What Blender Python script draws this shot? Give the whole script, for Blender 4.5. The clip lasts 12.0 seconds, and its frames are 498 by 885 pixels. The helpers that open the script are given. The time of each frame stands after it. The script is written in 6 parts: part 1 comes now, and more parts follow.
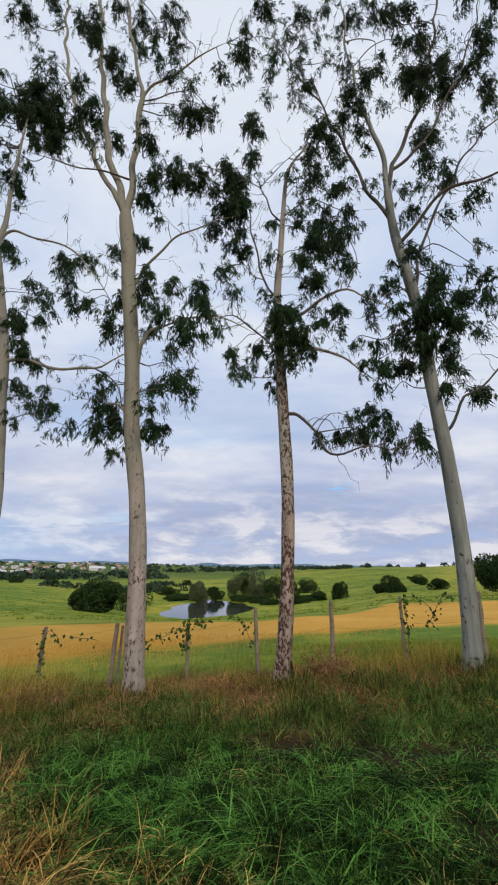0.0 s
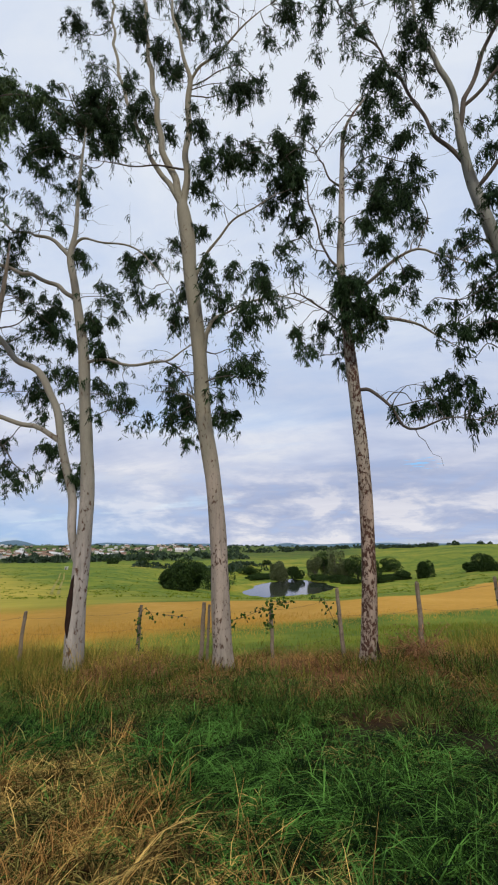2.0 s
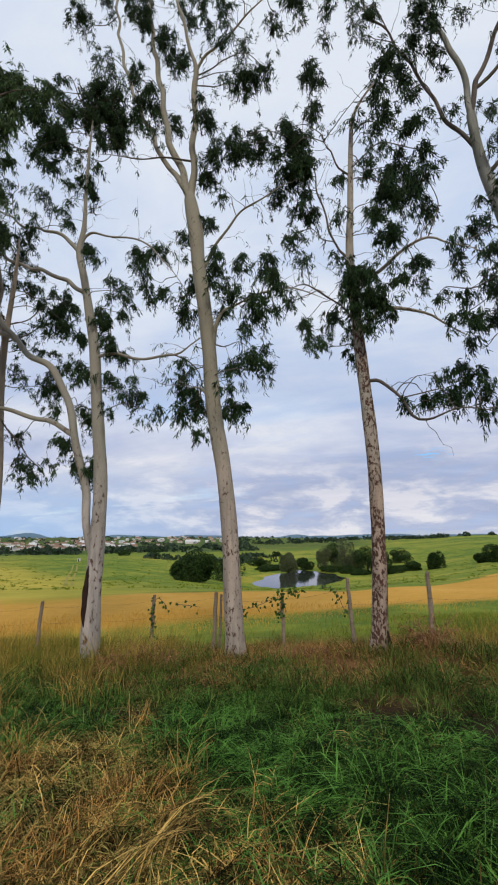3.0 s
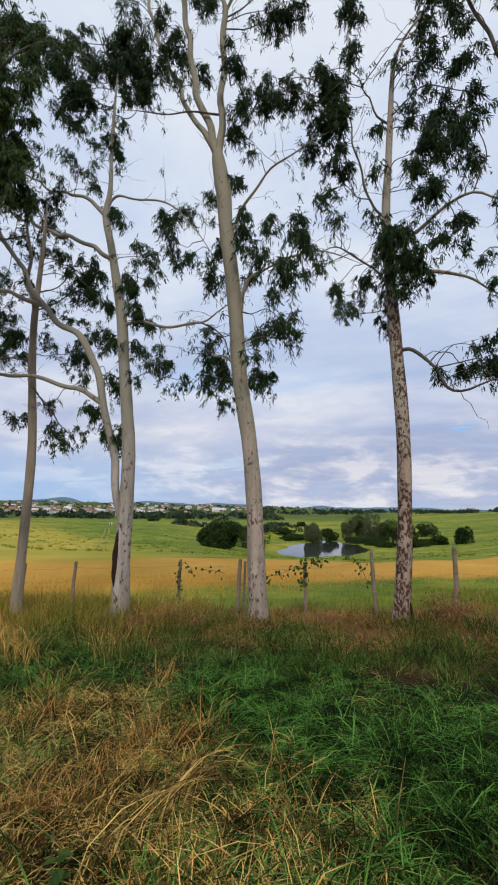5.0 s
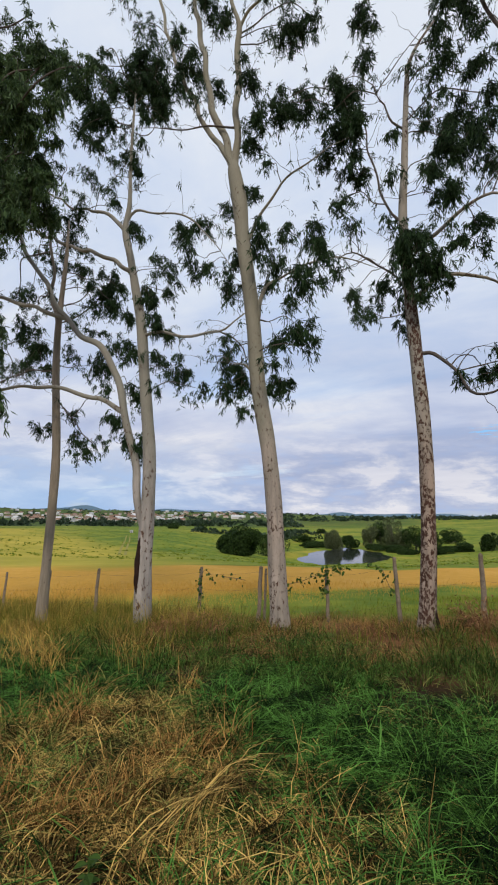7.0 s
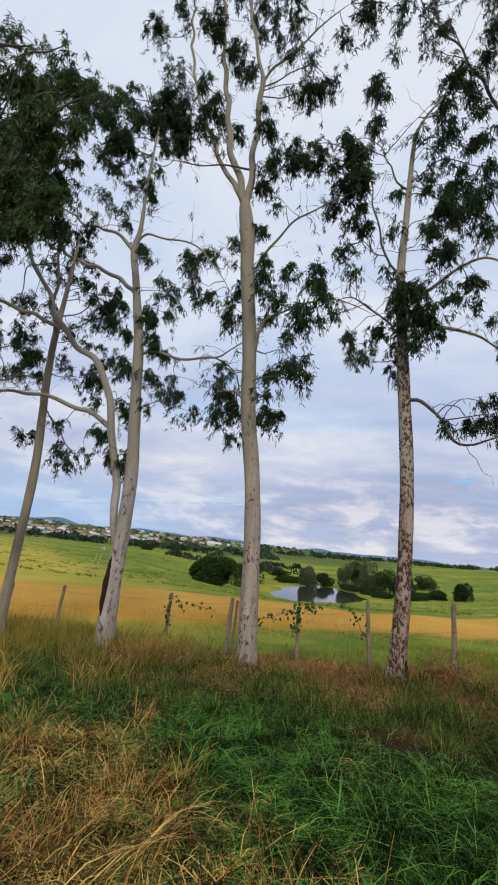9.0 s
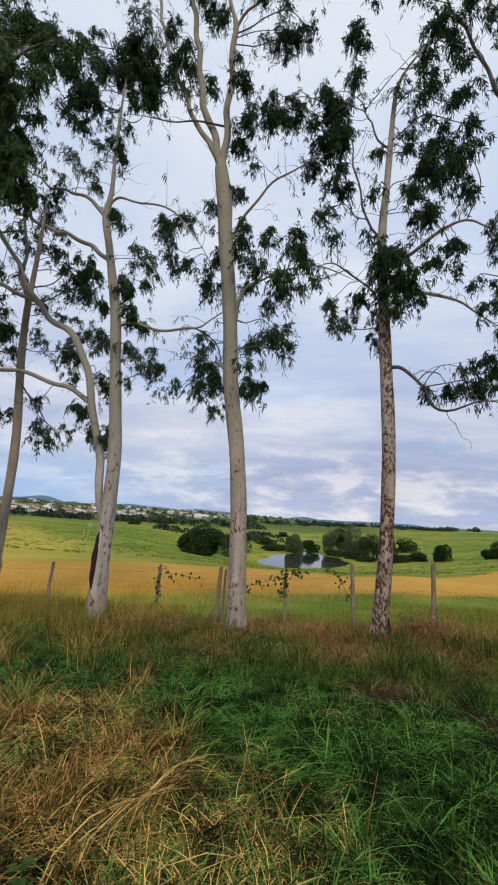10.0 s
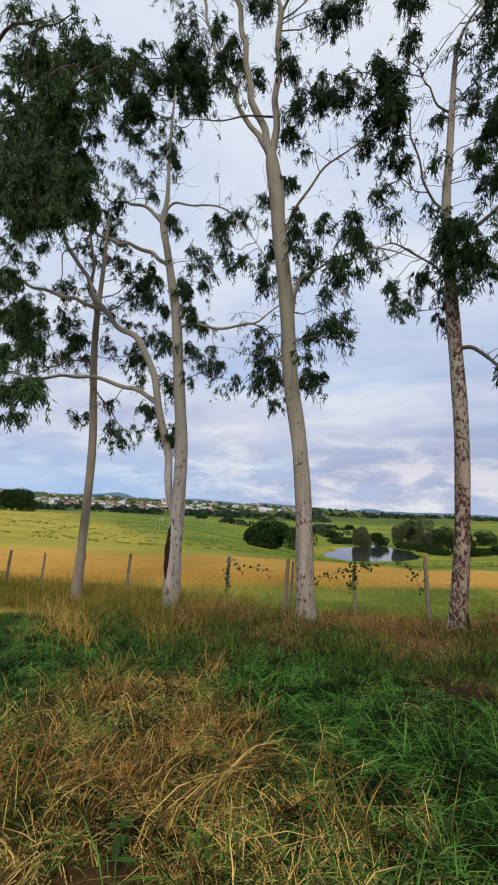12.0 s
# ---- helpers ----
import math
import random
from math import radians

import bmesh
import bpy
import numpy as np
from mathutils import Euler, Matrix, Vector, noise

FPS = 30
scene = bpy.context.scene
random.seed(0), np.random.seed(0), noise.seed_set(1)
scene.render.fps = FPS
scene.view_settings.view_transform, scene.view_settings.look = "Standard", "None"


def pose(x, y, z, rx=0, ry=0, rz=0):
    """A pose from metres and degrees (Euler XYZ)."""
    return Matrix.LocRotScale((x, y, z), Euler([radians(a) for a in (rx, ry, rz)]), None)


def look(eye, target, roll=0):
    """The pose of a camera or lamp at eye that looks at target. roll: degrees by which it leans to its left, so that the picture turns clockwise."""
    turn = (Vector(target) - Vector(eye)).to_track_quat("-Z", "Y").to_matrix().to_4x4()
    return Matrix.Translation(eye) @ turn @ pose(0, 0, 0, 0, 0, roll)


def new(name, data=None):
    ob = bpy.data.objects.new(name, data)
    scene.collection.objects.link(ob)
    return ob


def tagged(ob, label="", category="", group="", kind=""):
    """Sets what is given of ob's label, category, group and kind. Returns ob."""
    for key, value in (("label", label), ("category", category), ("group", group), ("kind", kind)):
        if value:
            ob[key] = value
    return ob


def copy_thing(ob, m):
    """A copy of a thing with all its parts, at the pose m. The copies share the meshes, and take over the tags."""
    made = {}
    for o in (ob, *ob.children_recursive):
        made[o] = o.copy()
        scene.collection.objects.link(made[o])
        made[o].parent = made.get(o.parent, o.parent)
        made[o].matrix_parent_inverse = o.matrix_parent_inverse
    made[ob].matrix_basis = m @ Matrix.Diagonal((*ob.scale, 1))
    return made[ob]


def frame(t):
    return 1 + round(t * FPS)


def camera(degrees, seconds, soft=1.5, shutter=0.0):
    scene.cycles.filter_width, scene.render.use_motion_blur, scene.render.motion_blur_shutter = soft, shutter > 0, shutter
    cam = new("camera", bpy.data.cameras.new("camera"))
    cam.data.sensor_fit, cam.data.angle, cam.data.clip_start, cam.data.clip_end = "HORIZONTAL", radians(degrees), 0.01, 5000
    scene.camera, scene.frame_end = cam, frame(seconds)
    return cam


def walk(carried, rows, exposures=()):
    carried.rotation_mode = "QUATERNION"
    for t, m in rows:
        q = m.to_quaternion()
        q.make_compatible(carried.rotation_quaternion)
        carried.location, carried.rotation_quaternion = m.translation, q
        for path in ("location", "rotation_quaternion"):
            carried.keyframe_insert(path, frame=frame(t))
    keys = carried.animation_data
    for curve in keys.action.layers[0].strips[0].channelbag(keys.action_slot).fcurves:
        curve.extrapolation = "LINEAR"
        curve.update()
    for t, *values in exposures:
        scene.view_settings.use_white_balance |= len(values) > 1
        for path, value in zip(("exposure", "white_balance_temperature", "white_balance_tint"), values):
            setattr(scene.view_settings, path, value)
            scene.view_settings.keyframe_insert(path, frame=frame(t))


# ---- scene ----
cam = camera(63.4, 12.0, soft=2.0)
PATH = [
    (0, (0.359, 0.037, 1.707), (0.198, 1.943, 2.291), 0.7),
    (0.2, (0.347, 0.079, 1.712), (0.093, 1.972, 2.308), 3.3),
    (0.5, (0.38, 0.035, 1.727), (0.047, 1.917, 2.314), -0.1),
    (0.7, (0.366, 0.071, 1.726), (-0.130, 1.921, 2.301), -0.9),
    (1, (0.352, 0.061, 1.728), (-0.21, 1.906, 2.258), -0.8),
    (1.5, (0.36, 0.044, 1.724), (-0.173, 1.894, 2.263), -0.7),
    (2, (0.353, 0.066, 1.731), (-0.157, 1.936, 2.226), -0.2),
    (2.5, (0.349, 0.029, 1.716), (-0.189, 1.897, 2.188), -0.4),
    (4.3, (0.335, -0.012, 1.717), (-0.309, 1.846, 2.082), 1.3),
    (4.5, (0.354, 0.006, 1.714), (-0.355, 1.845, 2.051), 2.3),
    (5, (0.351, 0.054, 1.719), (-0.337, 1.906, 2.032), 1.2),
    (5.5, (0.352, 0.032, 1.708), (-0.35, 1.884, 1.982), 1.7),
    (6, (0.353, 0.036, 1.706), (-0.37, 1.884, 1.954), 1.7),
    (6.5, (0.342, 0.035, 1.708), (-0.401, 1.879, 1.933), 0.9),
    (7, (0.34, 0.029, 1.716), (-0.43, 1.842, 2.061), 0.9),
    (8.8, (0.346, 0.034, 1.734), (-0.353, 1.834, 2.254), 5.9),
    (9, (0.333, 0.024, 1.725), (-0.367, 1.834, 2.208), 6.2),
    (9.5, (0.336, 0.024, 1.718), (-0.309, 1.874, 2.119), 5.1),
    (10, (0.336, 0.029, 1.714), (-0.288, 1.895, 2.069), 4.0),
    (10.5, (0.344, 0.029, 1.708), (-0.291, 1.896, 2.04), 3.9),
    (10.8, (0.346, 0.010, 1.712), (-0.384, 1.846, 2.026), 3.3),
    (11, (0.335, 0.018, 1.714), (-0.45, 1.836, 1.996), 0.9),
    (11.2, (0.323, 0.035, 1.708), (-0.432, 1.870, 1.956), 1.7),
    (11.5, (0.344, 0.01, 1.703), (-0.434, 1.832, 1.981), 0.9),
    (11.7, (0.343, -0.021, 1.702), (-0.498, 1.769, 1.996), 1.4),
    (12, (0.336, -0.011, 1.7), (-0.568, 1.746, 2.005), 3.1),
]
walk(cam, [(t, look(eye, target, roll)) for t, eye, target, roll in PATH])

# ---- light: a bright overcast sky with a soft sun behind the viewer ----
SUN_UP, SUN_ROUND = radians(36), radians(158)
scene.view_settings.exposure = 0.0
world = bpy.data.worlds.new("sky")
scene.world = world
world.use_nodes = True


class Nodes:
    """Short hand for building a node tree."""

    def __init__(self, tree):
        self.tree = tree
        tree.nodes.clear()

    def add(self, kind, values=()):
        n = self.tree.nodes.new(kind)
        for key, value in dict(values).items():
            if isinstance(value, bpy.types.NodeSocket):
                self.tree.links.new(value, n.inputs[key])
            else:
                n.inputs[key].default_value = value
        return n

    def math(self, op, a, b=0.0, c=0.0):
        n = self.add("ShaderNodeMath", {0: a, 1: b, 2: c})
        n.operation = op
        return n.outputs[0]

    def mix(self, f, a, b, blend="MIX"):
        n = self.add("ShaderNodeMix", {0: f, 6: a, 7: b})
        n.data_type, n.blend_type = "RGBA", blend
        return n.outputs[2]

    def ramp(self, f, stops, smooth_steps=False):
        n = self.add("ShaderNodeValToRGB", {0: f})
        e = n.color_ramp.elements
        e[0].position, e[0].color = stops[0][0], (*stops[0][1], 1)
        e[1].position, e[1].color = stops[-1][0], (*stops[-1][1], 1)
        for p, c in stops[1:-1]:
            s = e.new(p)
            s.color = (*c, 1)
        if smooth_steps:
            n.color_ramp.interpolation = "EASE"
        return n.outputs[0]

    def noise(self, vector, scale, detail=4.0, rough=0.55, warp=0.0):
        n = self.add("ShaderNodeTexNoise", {"Vector": vector, "Scale": scale, "Detail": detail, "Roughness": rough, "Distortion": warp})
        return n.outputs["Fac"]

    def stretch(self, vector, scale, loc=(0, 0, 0)):
        n = self.add("ShaderNodeMapping", {"Vector": vector, "Scale": scale, "Location": loc})
        return n.outputs[0]


def grey(v):
    return (v, v, v)


n = Nodes(world.node_tree)
way = n.add("ShaderNodeTexCoord").outputs["Generated"]
xyz = n.add("ShaderNodeSeparateXYZ", {0: way})
up = n.math("MAXIMUM", xyz.outputs[2], 0.0)
lift = n.math("ADD", up, 0.20)
flat = n.add("ShaderNodeCombineXYZ", {0: n.math("DIVIDE", xyz.outputs[0], lift), 1: n.math("DIVIDE", xyz.outputs[1], lift), 2: 0.0}).outputs[0]
wide = n.noise(n.stretch(flat, (0.55, 1.0, 1.0), (3.1, 1.7, 0)), 0.75, 9, 0.56, 0.5)
fine = n.noise(n.stretch(flat, (0.6, 1.2, 1.0), (7.4, 2.2, 0)), 2.2, 8, 0.6, 0.4)
body = n.math("ADD", n.math("MULTIPLY", wide, 0.55), n.math("MULTIPLY", fine, 0.45))
low = n.ramp(body, [(0.38, (4.9, 5.6, 8.0)), (0.46, (6.3, 6.9, 9.2)), (0.53, (7.8, 8.3, 10.2)), (0.60, (9.8, 10.0, 10.9))])
high = n.ramp(body, [(0.36, (6.3, 8.1, 11.3)), (0.46, (7.6, 8.8, 11.1)), (0.58, (9.7, 10.4, 11.6))])
veil = n.mix(n.ramp(up, [(0.10, grey(0)), (0.50, grey(1))]), low, high)
# heaps of cloud low over the horizon
round_about = n.math("ARCTAN2", xyz.outputs[0], xyz.outputs[1])
heap_at = n.add("ShaderNodeCombineXYZ", {0: round_about, 1: n.math("MULTIPLY", up, 3.0), 2: 0.0}).outputs[0]
heap = n.noise(n.stretch(heap_at, (1, 1, 1), (2.3, 0.4, 0)), 6.5, 9, 0.6, 0.25)
heap_col = n.ramp(heap, [(0.36, (4.6, 6.2, 9.6)), (0.46, (5.3, 6.1, 8.5)), (0.53, (7.4, 7.9, 9.6)), (0.60, (10.8, 10.6, 11.0))])
near_edge = n.ramp(up, [(0.0, grey(0.75)), (0.08, grey(0.70)), (0.24, grey(0.0))])
veil = n.mix(near_edge, veil, heap_col)
# thin clear sky low in the west
west = n.math("MULTIPLY", n.ramp(n.math("MULTIPLY", round_about, -1.0), [(0.30, grey(0)), (0.75, grey(0.75))]), n.ramp(up, [(0.03, grey(1)), (0.17, grey(0))]))
veil = n.mix(west, veil, (5.0, 7.4, 11.0, 1.0))
clear = n.add("ShaderNodeTexSky")
clear.sky_type, clear.sun_disc, clear.sun_elevation, clear.sun_rotation = "NISHITA", False, SUN_UP, SUN_ROUND
sky = n.mix(1.0, clear.outputs[0], (2.2, 2.2, 2.2, 1.0), "MULTIPLY")
gap = n.ramp(n.noise(n.stretch(flat, (0.45, 1.0, 1.0), (0.6, 5.2, 0)), 1.15, 6, 0.5, 0.4), [(0.60, grey(0)), (0.72, grey(0.55))])
colour = n.mix(gap, veil, sky)
# one ragged blue hole low in the cloud, a little east of north
hole_e = n.math("MULTIPLY", n.math("SUBTRACT", round_about, radians(8.3)), 1 / radians(2.6))
hole_u = n.math("MULTIPLY", n.math("SUBTRACT", up, math.sin(radians(10.4))), 1 / radians(0.9))
hole = n.math("ADD", n.math("MULTIPLY", hole_e, hole_e), n.math("ADD", n.math("MULTIPLY", hole_u, hole_u), n.math("MULTIPLY", n.math("SUBTRACT", n.noise(n.stretch(heap_at, (1, 2.2, 1)), 34, 5, 0.6, 0.3), 0.42), 8.0)))
colour = n.mix(n.ramp(hole, [(0.0, grey(0.95)), (1.5, grey(0))]), colour, (3.8, 7.6, 12.4, 1.0))
back = n.add("ShaderNodeBackground", {"Color": colour, "Strength": 0.077})
n.tree.links.new(back.outputs[0], n.add("ShaderNodeOutputWorld").inputs[0])

sun = new("sun", bpy.data.lights.new("sun", "SUN"))
sun.data.energy, sun.data.angle, sun.data.color = 2.0, radians(12), (1.0, 0.89, 0.75)
sun.matrix_world = look((0, 0, 0), (-math.cos(SUN_UP) * math.sin(SUN_ROUND), -math.cos(SUN_UP) * math.cos(SUN_ROUND), -math.sin(SUN_UP)))

# ---- materials ----
def material(name):
    m = bpy.data.materials.new(name)
    m.use_nodes = True
    return m, Nodes(m.node_tree)


def finish(n, colour, rough=0.8, bump=None, depth=0.02, strength=0.6, through_light=0.0, metal=0.0, spec=0.5):
    values = {"Base Color": colour, "Roughness": rough, "Metallic": metal, "Specular IOR Level": spec}
    if bump is not None:
        values["Normal"] = n.add("ShaderNodeBump", {"Height": bump, "Distance": depth, "Strength": strength}).outputs[0]
    s = n.add("ShaderNodeBsdfPrincipled", values).outputs[0]
    if through_light:
        t = n.add("ShaderNodeBsdfTranslucent", {"Color": colour}).outputs[0]
        s = n.add("ShaderNodeMixShader", {0: through_light, 1: s, 2: t}).outputs[0]
    n.tree.links.new(s, n.add("ShaderNodeOutputMaterial").inputs[0])


def bark(name, pale, dull, scar, amount, low, streak=0.5, size=1.7, upper=None):
    """Smooth gum bark with flaked scars; amount: how much is scarred, low: how far up the worst of it reaches."""
    m, n = material(name)
    at = n.add("ShaderNodeTexCoord").outputs["Object"]
    z = n.add("ShaderNodeSeparateXYZ", {0: at}).outputs[2]
    big = n.noise(n.stretch(at, (1.3, 1.3, 0.55)), 1.6, 5, 0.6)
    run = n.noise(n.stretch(at, (7, 7, 0.7)), 1.5, 6, 0.6, 0.3)
    grain = n.noise(n.stretch(at, (40, 40, 9)), 1.0, 5, 0.65)
    col = n.mix(n.ramp(big, [(0.35, grey(0)), (0.65, grey(1))]), pale, dull)
    col = n.mix(n.math("MULTIPLY", n.ramp(run, [(0.45, grey(0)), (0.70, grey(1))]), streak), col, tuple(c * 0.62 for c in dull[:3]) + (1,))
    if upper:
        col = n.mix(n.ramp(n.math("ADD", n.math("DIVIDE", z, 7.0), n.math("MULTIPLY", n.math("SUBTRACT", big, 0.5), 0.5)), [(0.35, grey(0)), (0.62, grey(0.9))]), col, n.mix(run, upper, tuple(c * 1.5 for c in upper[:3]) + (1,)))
    flake = n.noise(n.stretch(at, (5.0, 5.0, 2.9)), size, 8, 0.66, 0.35)
    bouts = n.noise(n.stretch(at, (1.6, 1.6, 0.75), (4, 1, 2.9)), 1.5, 3, 0.5)
    fade = n.ramp(n.math("DIVIDE", z, low), [(0.0, grey(0.085)), (0.75, grey(0.05)), (1.0, grey(0.0))])
    edge = n.math("SUBTRACT", n.math("ADD", 0.70 - amount, n.math("MULTIPLY", n.math("SUBTRACT", 0.5, bouts), 0.42)), fade)
    mark = n.math("MULTIPLY", n.math("SUBTRACT", flake, edge), 22.0)
    mark = n.add("ShaderNodeClamp", {0: mark}).outputs[0]
    knots = n.add("ShaderNodeTexVoronoi", {"Vector": n.stretch(at, (2.2, 2.2, 1.0)), "Scale": 2.4, "Randomness": 1.0})
    knot = n.ramp(n.math("ADD", knots.outputs["Distance"], n.math("MULTIPLY", grain, 0.10)), [(0.075, grey(1)), (0.10, grey(0))])
    dark = n.mix(grain, tuple(c * 0.35 for c in scar[:3]) + (1,), scar)
    col = n.mix(mark, col, dark)
    col = n.mix(knot, col, (0.05, 0.033, 0.025, 1))
    col = n.mix(0.35, col, n.mix(n.ramp(grain, [(0.3, grey(0.55)), (0.7, grey(1.0))]), (0, 0, 0, 1), col), "MIX")
    hgt = n.math("ADD", n.math("MULTIPLY", grain, 0.35), n.math("ADD", n.math("MULTIPLY", mark, -0.8), n.math("MULTIPLY", run, 0.5)))
    finish(n, col, 0.82, hgt, 0.02, 0.7, spec=0.25)
    return m


def foliage_mat(name, dark, light, rough=0.5, let=0.35, spec=0.35, lumps=2.2, few=0.5, uneven=0.7):
    """Leaves and blades: each takes its own tint; low few and high uneven paint dark gaps."""
    m, n = material(name)
    geo = n.add("ShaderNodeNewGeometry")
    at = n.add("ShaderNodeTexCoord").outputs["Object"]
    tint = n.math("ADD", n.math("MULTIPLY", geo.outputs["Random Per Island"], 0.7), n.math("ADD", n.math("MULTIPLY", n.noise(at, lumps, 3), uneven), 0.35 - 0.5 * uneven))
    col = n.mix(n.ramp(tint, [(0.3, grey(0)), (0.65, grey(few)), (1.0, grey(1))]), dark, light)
    finish(n, col, rough, through_light=let, spec=spec)
    return m


def patchy(name, stops, scale, grain_scale, rough=0.85, depth=0.02, wear=0.3):
    """A rough surface of several tones at two scales."""
    m, n = material(name)
    at = n.add("ShaderNodeTexCoord").outputs["Object"]
    big, small = n.noise(at, scale, 5, 0.6, 0.4), n.noise(at, grain_scale, 6, 0.65)
    col = n.ramp(n.math("ADD", n.math("MULTIPLY", big, 1 - wear), n.math("MULTIPLY", small, wear)), stops)
    finish(n, col, rough, small, depth, spec=0.15)
    return m


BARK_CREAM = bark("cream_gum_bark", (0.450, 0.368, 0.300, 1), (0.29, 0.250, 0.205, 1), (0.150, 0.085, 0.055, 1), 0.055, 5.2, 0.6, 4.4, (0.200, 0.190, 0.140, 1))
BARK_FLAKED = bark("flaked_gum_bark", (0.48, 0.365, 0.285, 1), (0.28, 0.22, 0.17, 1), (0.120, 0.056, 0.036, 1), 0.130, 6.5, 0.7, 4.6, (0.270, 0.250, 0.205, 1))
BARK_GREY = bark("grey_gum_bark", (0.285, 0.285, 0.245, 1), (0.20, 0.21, 0.175, 1), (0.11, 0.075, 0.055, 1), 0.035, 3.0, 0.85, 2.6)
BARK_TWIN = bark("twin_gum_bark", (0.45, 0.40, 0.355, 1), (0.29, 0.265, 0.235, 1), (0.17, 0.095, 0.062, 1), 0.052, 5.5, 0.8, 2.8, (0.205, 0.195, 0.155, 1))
BARK_TAN = bark("tan_gum_bark", (0.330, 0.270, 0.205, 1), (0.225, 0.190, 0.140, 1), (0.15, 0.085, 0.05, 1), -0.02, 2.0, 0.7, 3.0)
TWIG = patchy("twig_bark", [(0.3, (0.055, 0.045, 0.038)), (0.7, (0.14, 0.12, 0.10))], 4, 30)
CHAR = patchy("charred_bark", [(0.3, (0.008, 0.006, 0.005)), (0.7, (0.045, 0.022, 0.015))], 6, 40)
# tints darkened to almost black for the backlit look of the crowns
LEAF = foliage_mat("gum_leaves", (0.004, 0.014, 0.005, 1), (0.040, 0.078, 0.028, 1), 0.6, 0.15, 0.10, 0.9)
# lit copy of the gum leaves: brighter light on the near crown, as colour
LEAF_LIT = foliage_mat("lit_gum_leaves", (0.007, 0.022, 0.008, 1), (0.095, 0.160, 0.055, 1), 0.5, 0.25, 0.15, 0.9)
# near-black tints and patches put the shade between tufts into the colour
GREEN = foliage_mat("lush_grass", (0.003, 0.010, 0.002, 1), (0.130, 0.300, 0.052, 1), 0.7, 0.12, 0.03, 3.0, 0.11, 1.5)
# PALE and STRAW: dark ends painted near black as shade between the blades
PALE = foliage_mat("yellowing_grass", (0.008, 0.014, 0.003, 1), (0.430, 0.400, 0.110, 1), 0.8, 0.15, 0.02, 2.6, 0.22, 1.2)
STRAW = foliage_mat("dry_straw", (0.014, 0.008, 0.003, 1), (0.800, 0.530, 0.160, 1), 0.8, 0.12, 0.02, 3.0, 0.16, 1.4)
RUSSET = foliage_mat("russet_dead_weeds", (0.036, 0.018, 0.007, 1), (0.500, 0.285, 0.105, 1), 0.9, 0.1, 0.05, 1.6, 0.3)
BRUSH = foliage_mat("withered_brush", (0.090, 0.042, 0.020, 1), (0.420, 0.230, 0.110, 1), 0.9, 0.1, 0.08)
GOLD = foliage_mat("golden_hay_grass", (0.520, 0.300, 0.055, 1), (0.640, 0.390, 0.085, 1), 0.9, 0.2, 0.05)
FIELD = foliage_mat("field_grass_blades", (0.130, 0.185, 0.022, 1), (0.270, 0.285, 0.048, 1), 0.9, 0.35, 0.05)
SEEDING = foliage_mat("seeding_grass", (0.110, 0.088, 0.018, 1), (0.520, 0.375, 0.085, 1), 0.9, 0.3, 0.05)
RUST = foliage_mat("rusty_dead_grass", (0.050, 0.022, 0.007, 1), (0.660, 0.365, 0.110, 1), 0.9, 0.15, 0.03, 2.0, 0.35)
TUSSOCK = foliage_mat("tussock_grass", (0.085, 0.145, 0.014, 1), (0.215, 0.240, 0.026, 1), 0.9, 0.2, 0.05)
GILT = foliage_mat("gilt_dry_grass", (0.150, 0.085, 0.020, 1), (0.780, 0.500, 0.130, 1), 0.9, 0.25, 0.05)
VERGE = foliage_mat("olive_tuft_grass", (0.005, 0.014, 0.003, 1), (0.160, 0.250, 0.050, 1), 0.8, 0.2, 0.04, 3.0, 0.20)
OLIVE = foliage_mat("olive_grass", (0.050, 0.068, 0.010, 1), (0.245, 0.235, 0.045, 1), 0.9, 0.3, 0.05)
VINE_LEAF = foliage_mat("vine_leaves", (0.014, 0.040, 0.007, 1), (0.066, 0.120, 0.020, 1), 0.5, 0.25, 0.12)
SHRUB = foliage_mat("dark_shrub_leaves", (0.006, 0.016, 0.005, 1), (0.046, 0.082, 0.020, 1), 0.6, 0.15, 0.1)
SHRUB_GREY = foliage_mat("grey_green_leaves", (0.048, 0.066, 0.028, 1), (0.145, 0.170, 0.078, 1), 0.6, 0.2, 0.1)
WOODS = foliage_mat("far_wood_leaves", (0.010, 0.026, 0.014, 1), (0.040, 0.070, 0.032, 1), 0.7, 0.1)
POST = patchy("weathered_post_wood", [(0.25, (0.070, 0.050, 0.036)), (0.5, (0.21, 0.165, 0.120)), (0.75, (0.38, 0.315, 0.245))], 5, 45, 0.9, 0.03, 0.5)
WIRE = patchy("rusty_wire", [(0.3, (0.06, 0.035, 0.022)), (0.7, (0.17, 0.13, 0.10))], 3, 60, 0.6)
WALL = patchy("white_render", [(0.3, (0.42, 0.40, 0.38)), (0.7, (0.68, 0.65, 0.62))], 0.3, 3)
WALL_WARM = patchy("warm_render", [(0.3, (0.42, 0.33, 0.26)), (0.7, (0.62, 0.52, 0.43))], 0.3, 3)
ROOF = patchy("clay_roof", [(0.3, (0.15, 0.085, 0.06)), (0.7, (0.29, 0.18, 0.13))], 0.4, 4)
ROOF_PALE = patchy("sheet_roof", [(0.3, (0.42, 0.42, 0.42)), (0.7, (0.66, 0.66, 0.66))], 0.4, 4)
GLASS = patchy("dark_window_glass", [(0.3, (0.03, 0.035, 0.04)), (0.7, (0.06, 0.07, 0.08))], 1, 5, 0.2)
# distance haze is put into the hills' blue base colour
HAZY_HILLS = patchy("haze_blue_hills", [(0.3, (0.085, 0.150, 0.205)), (0.7, (0.120, 0.190, 0.240))], 0.002, 0.02, 1.0)

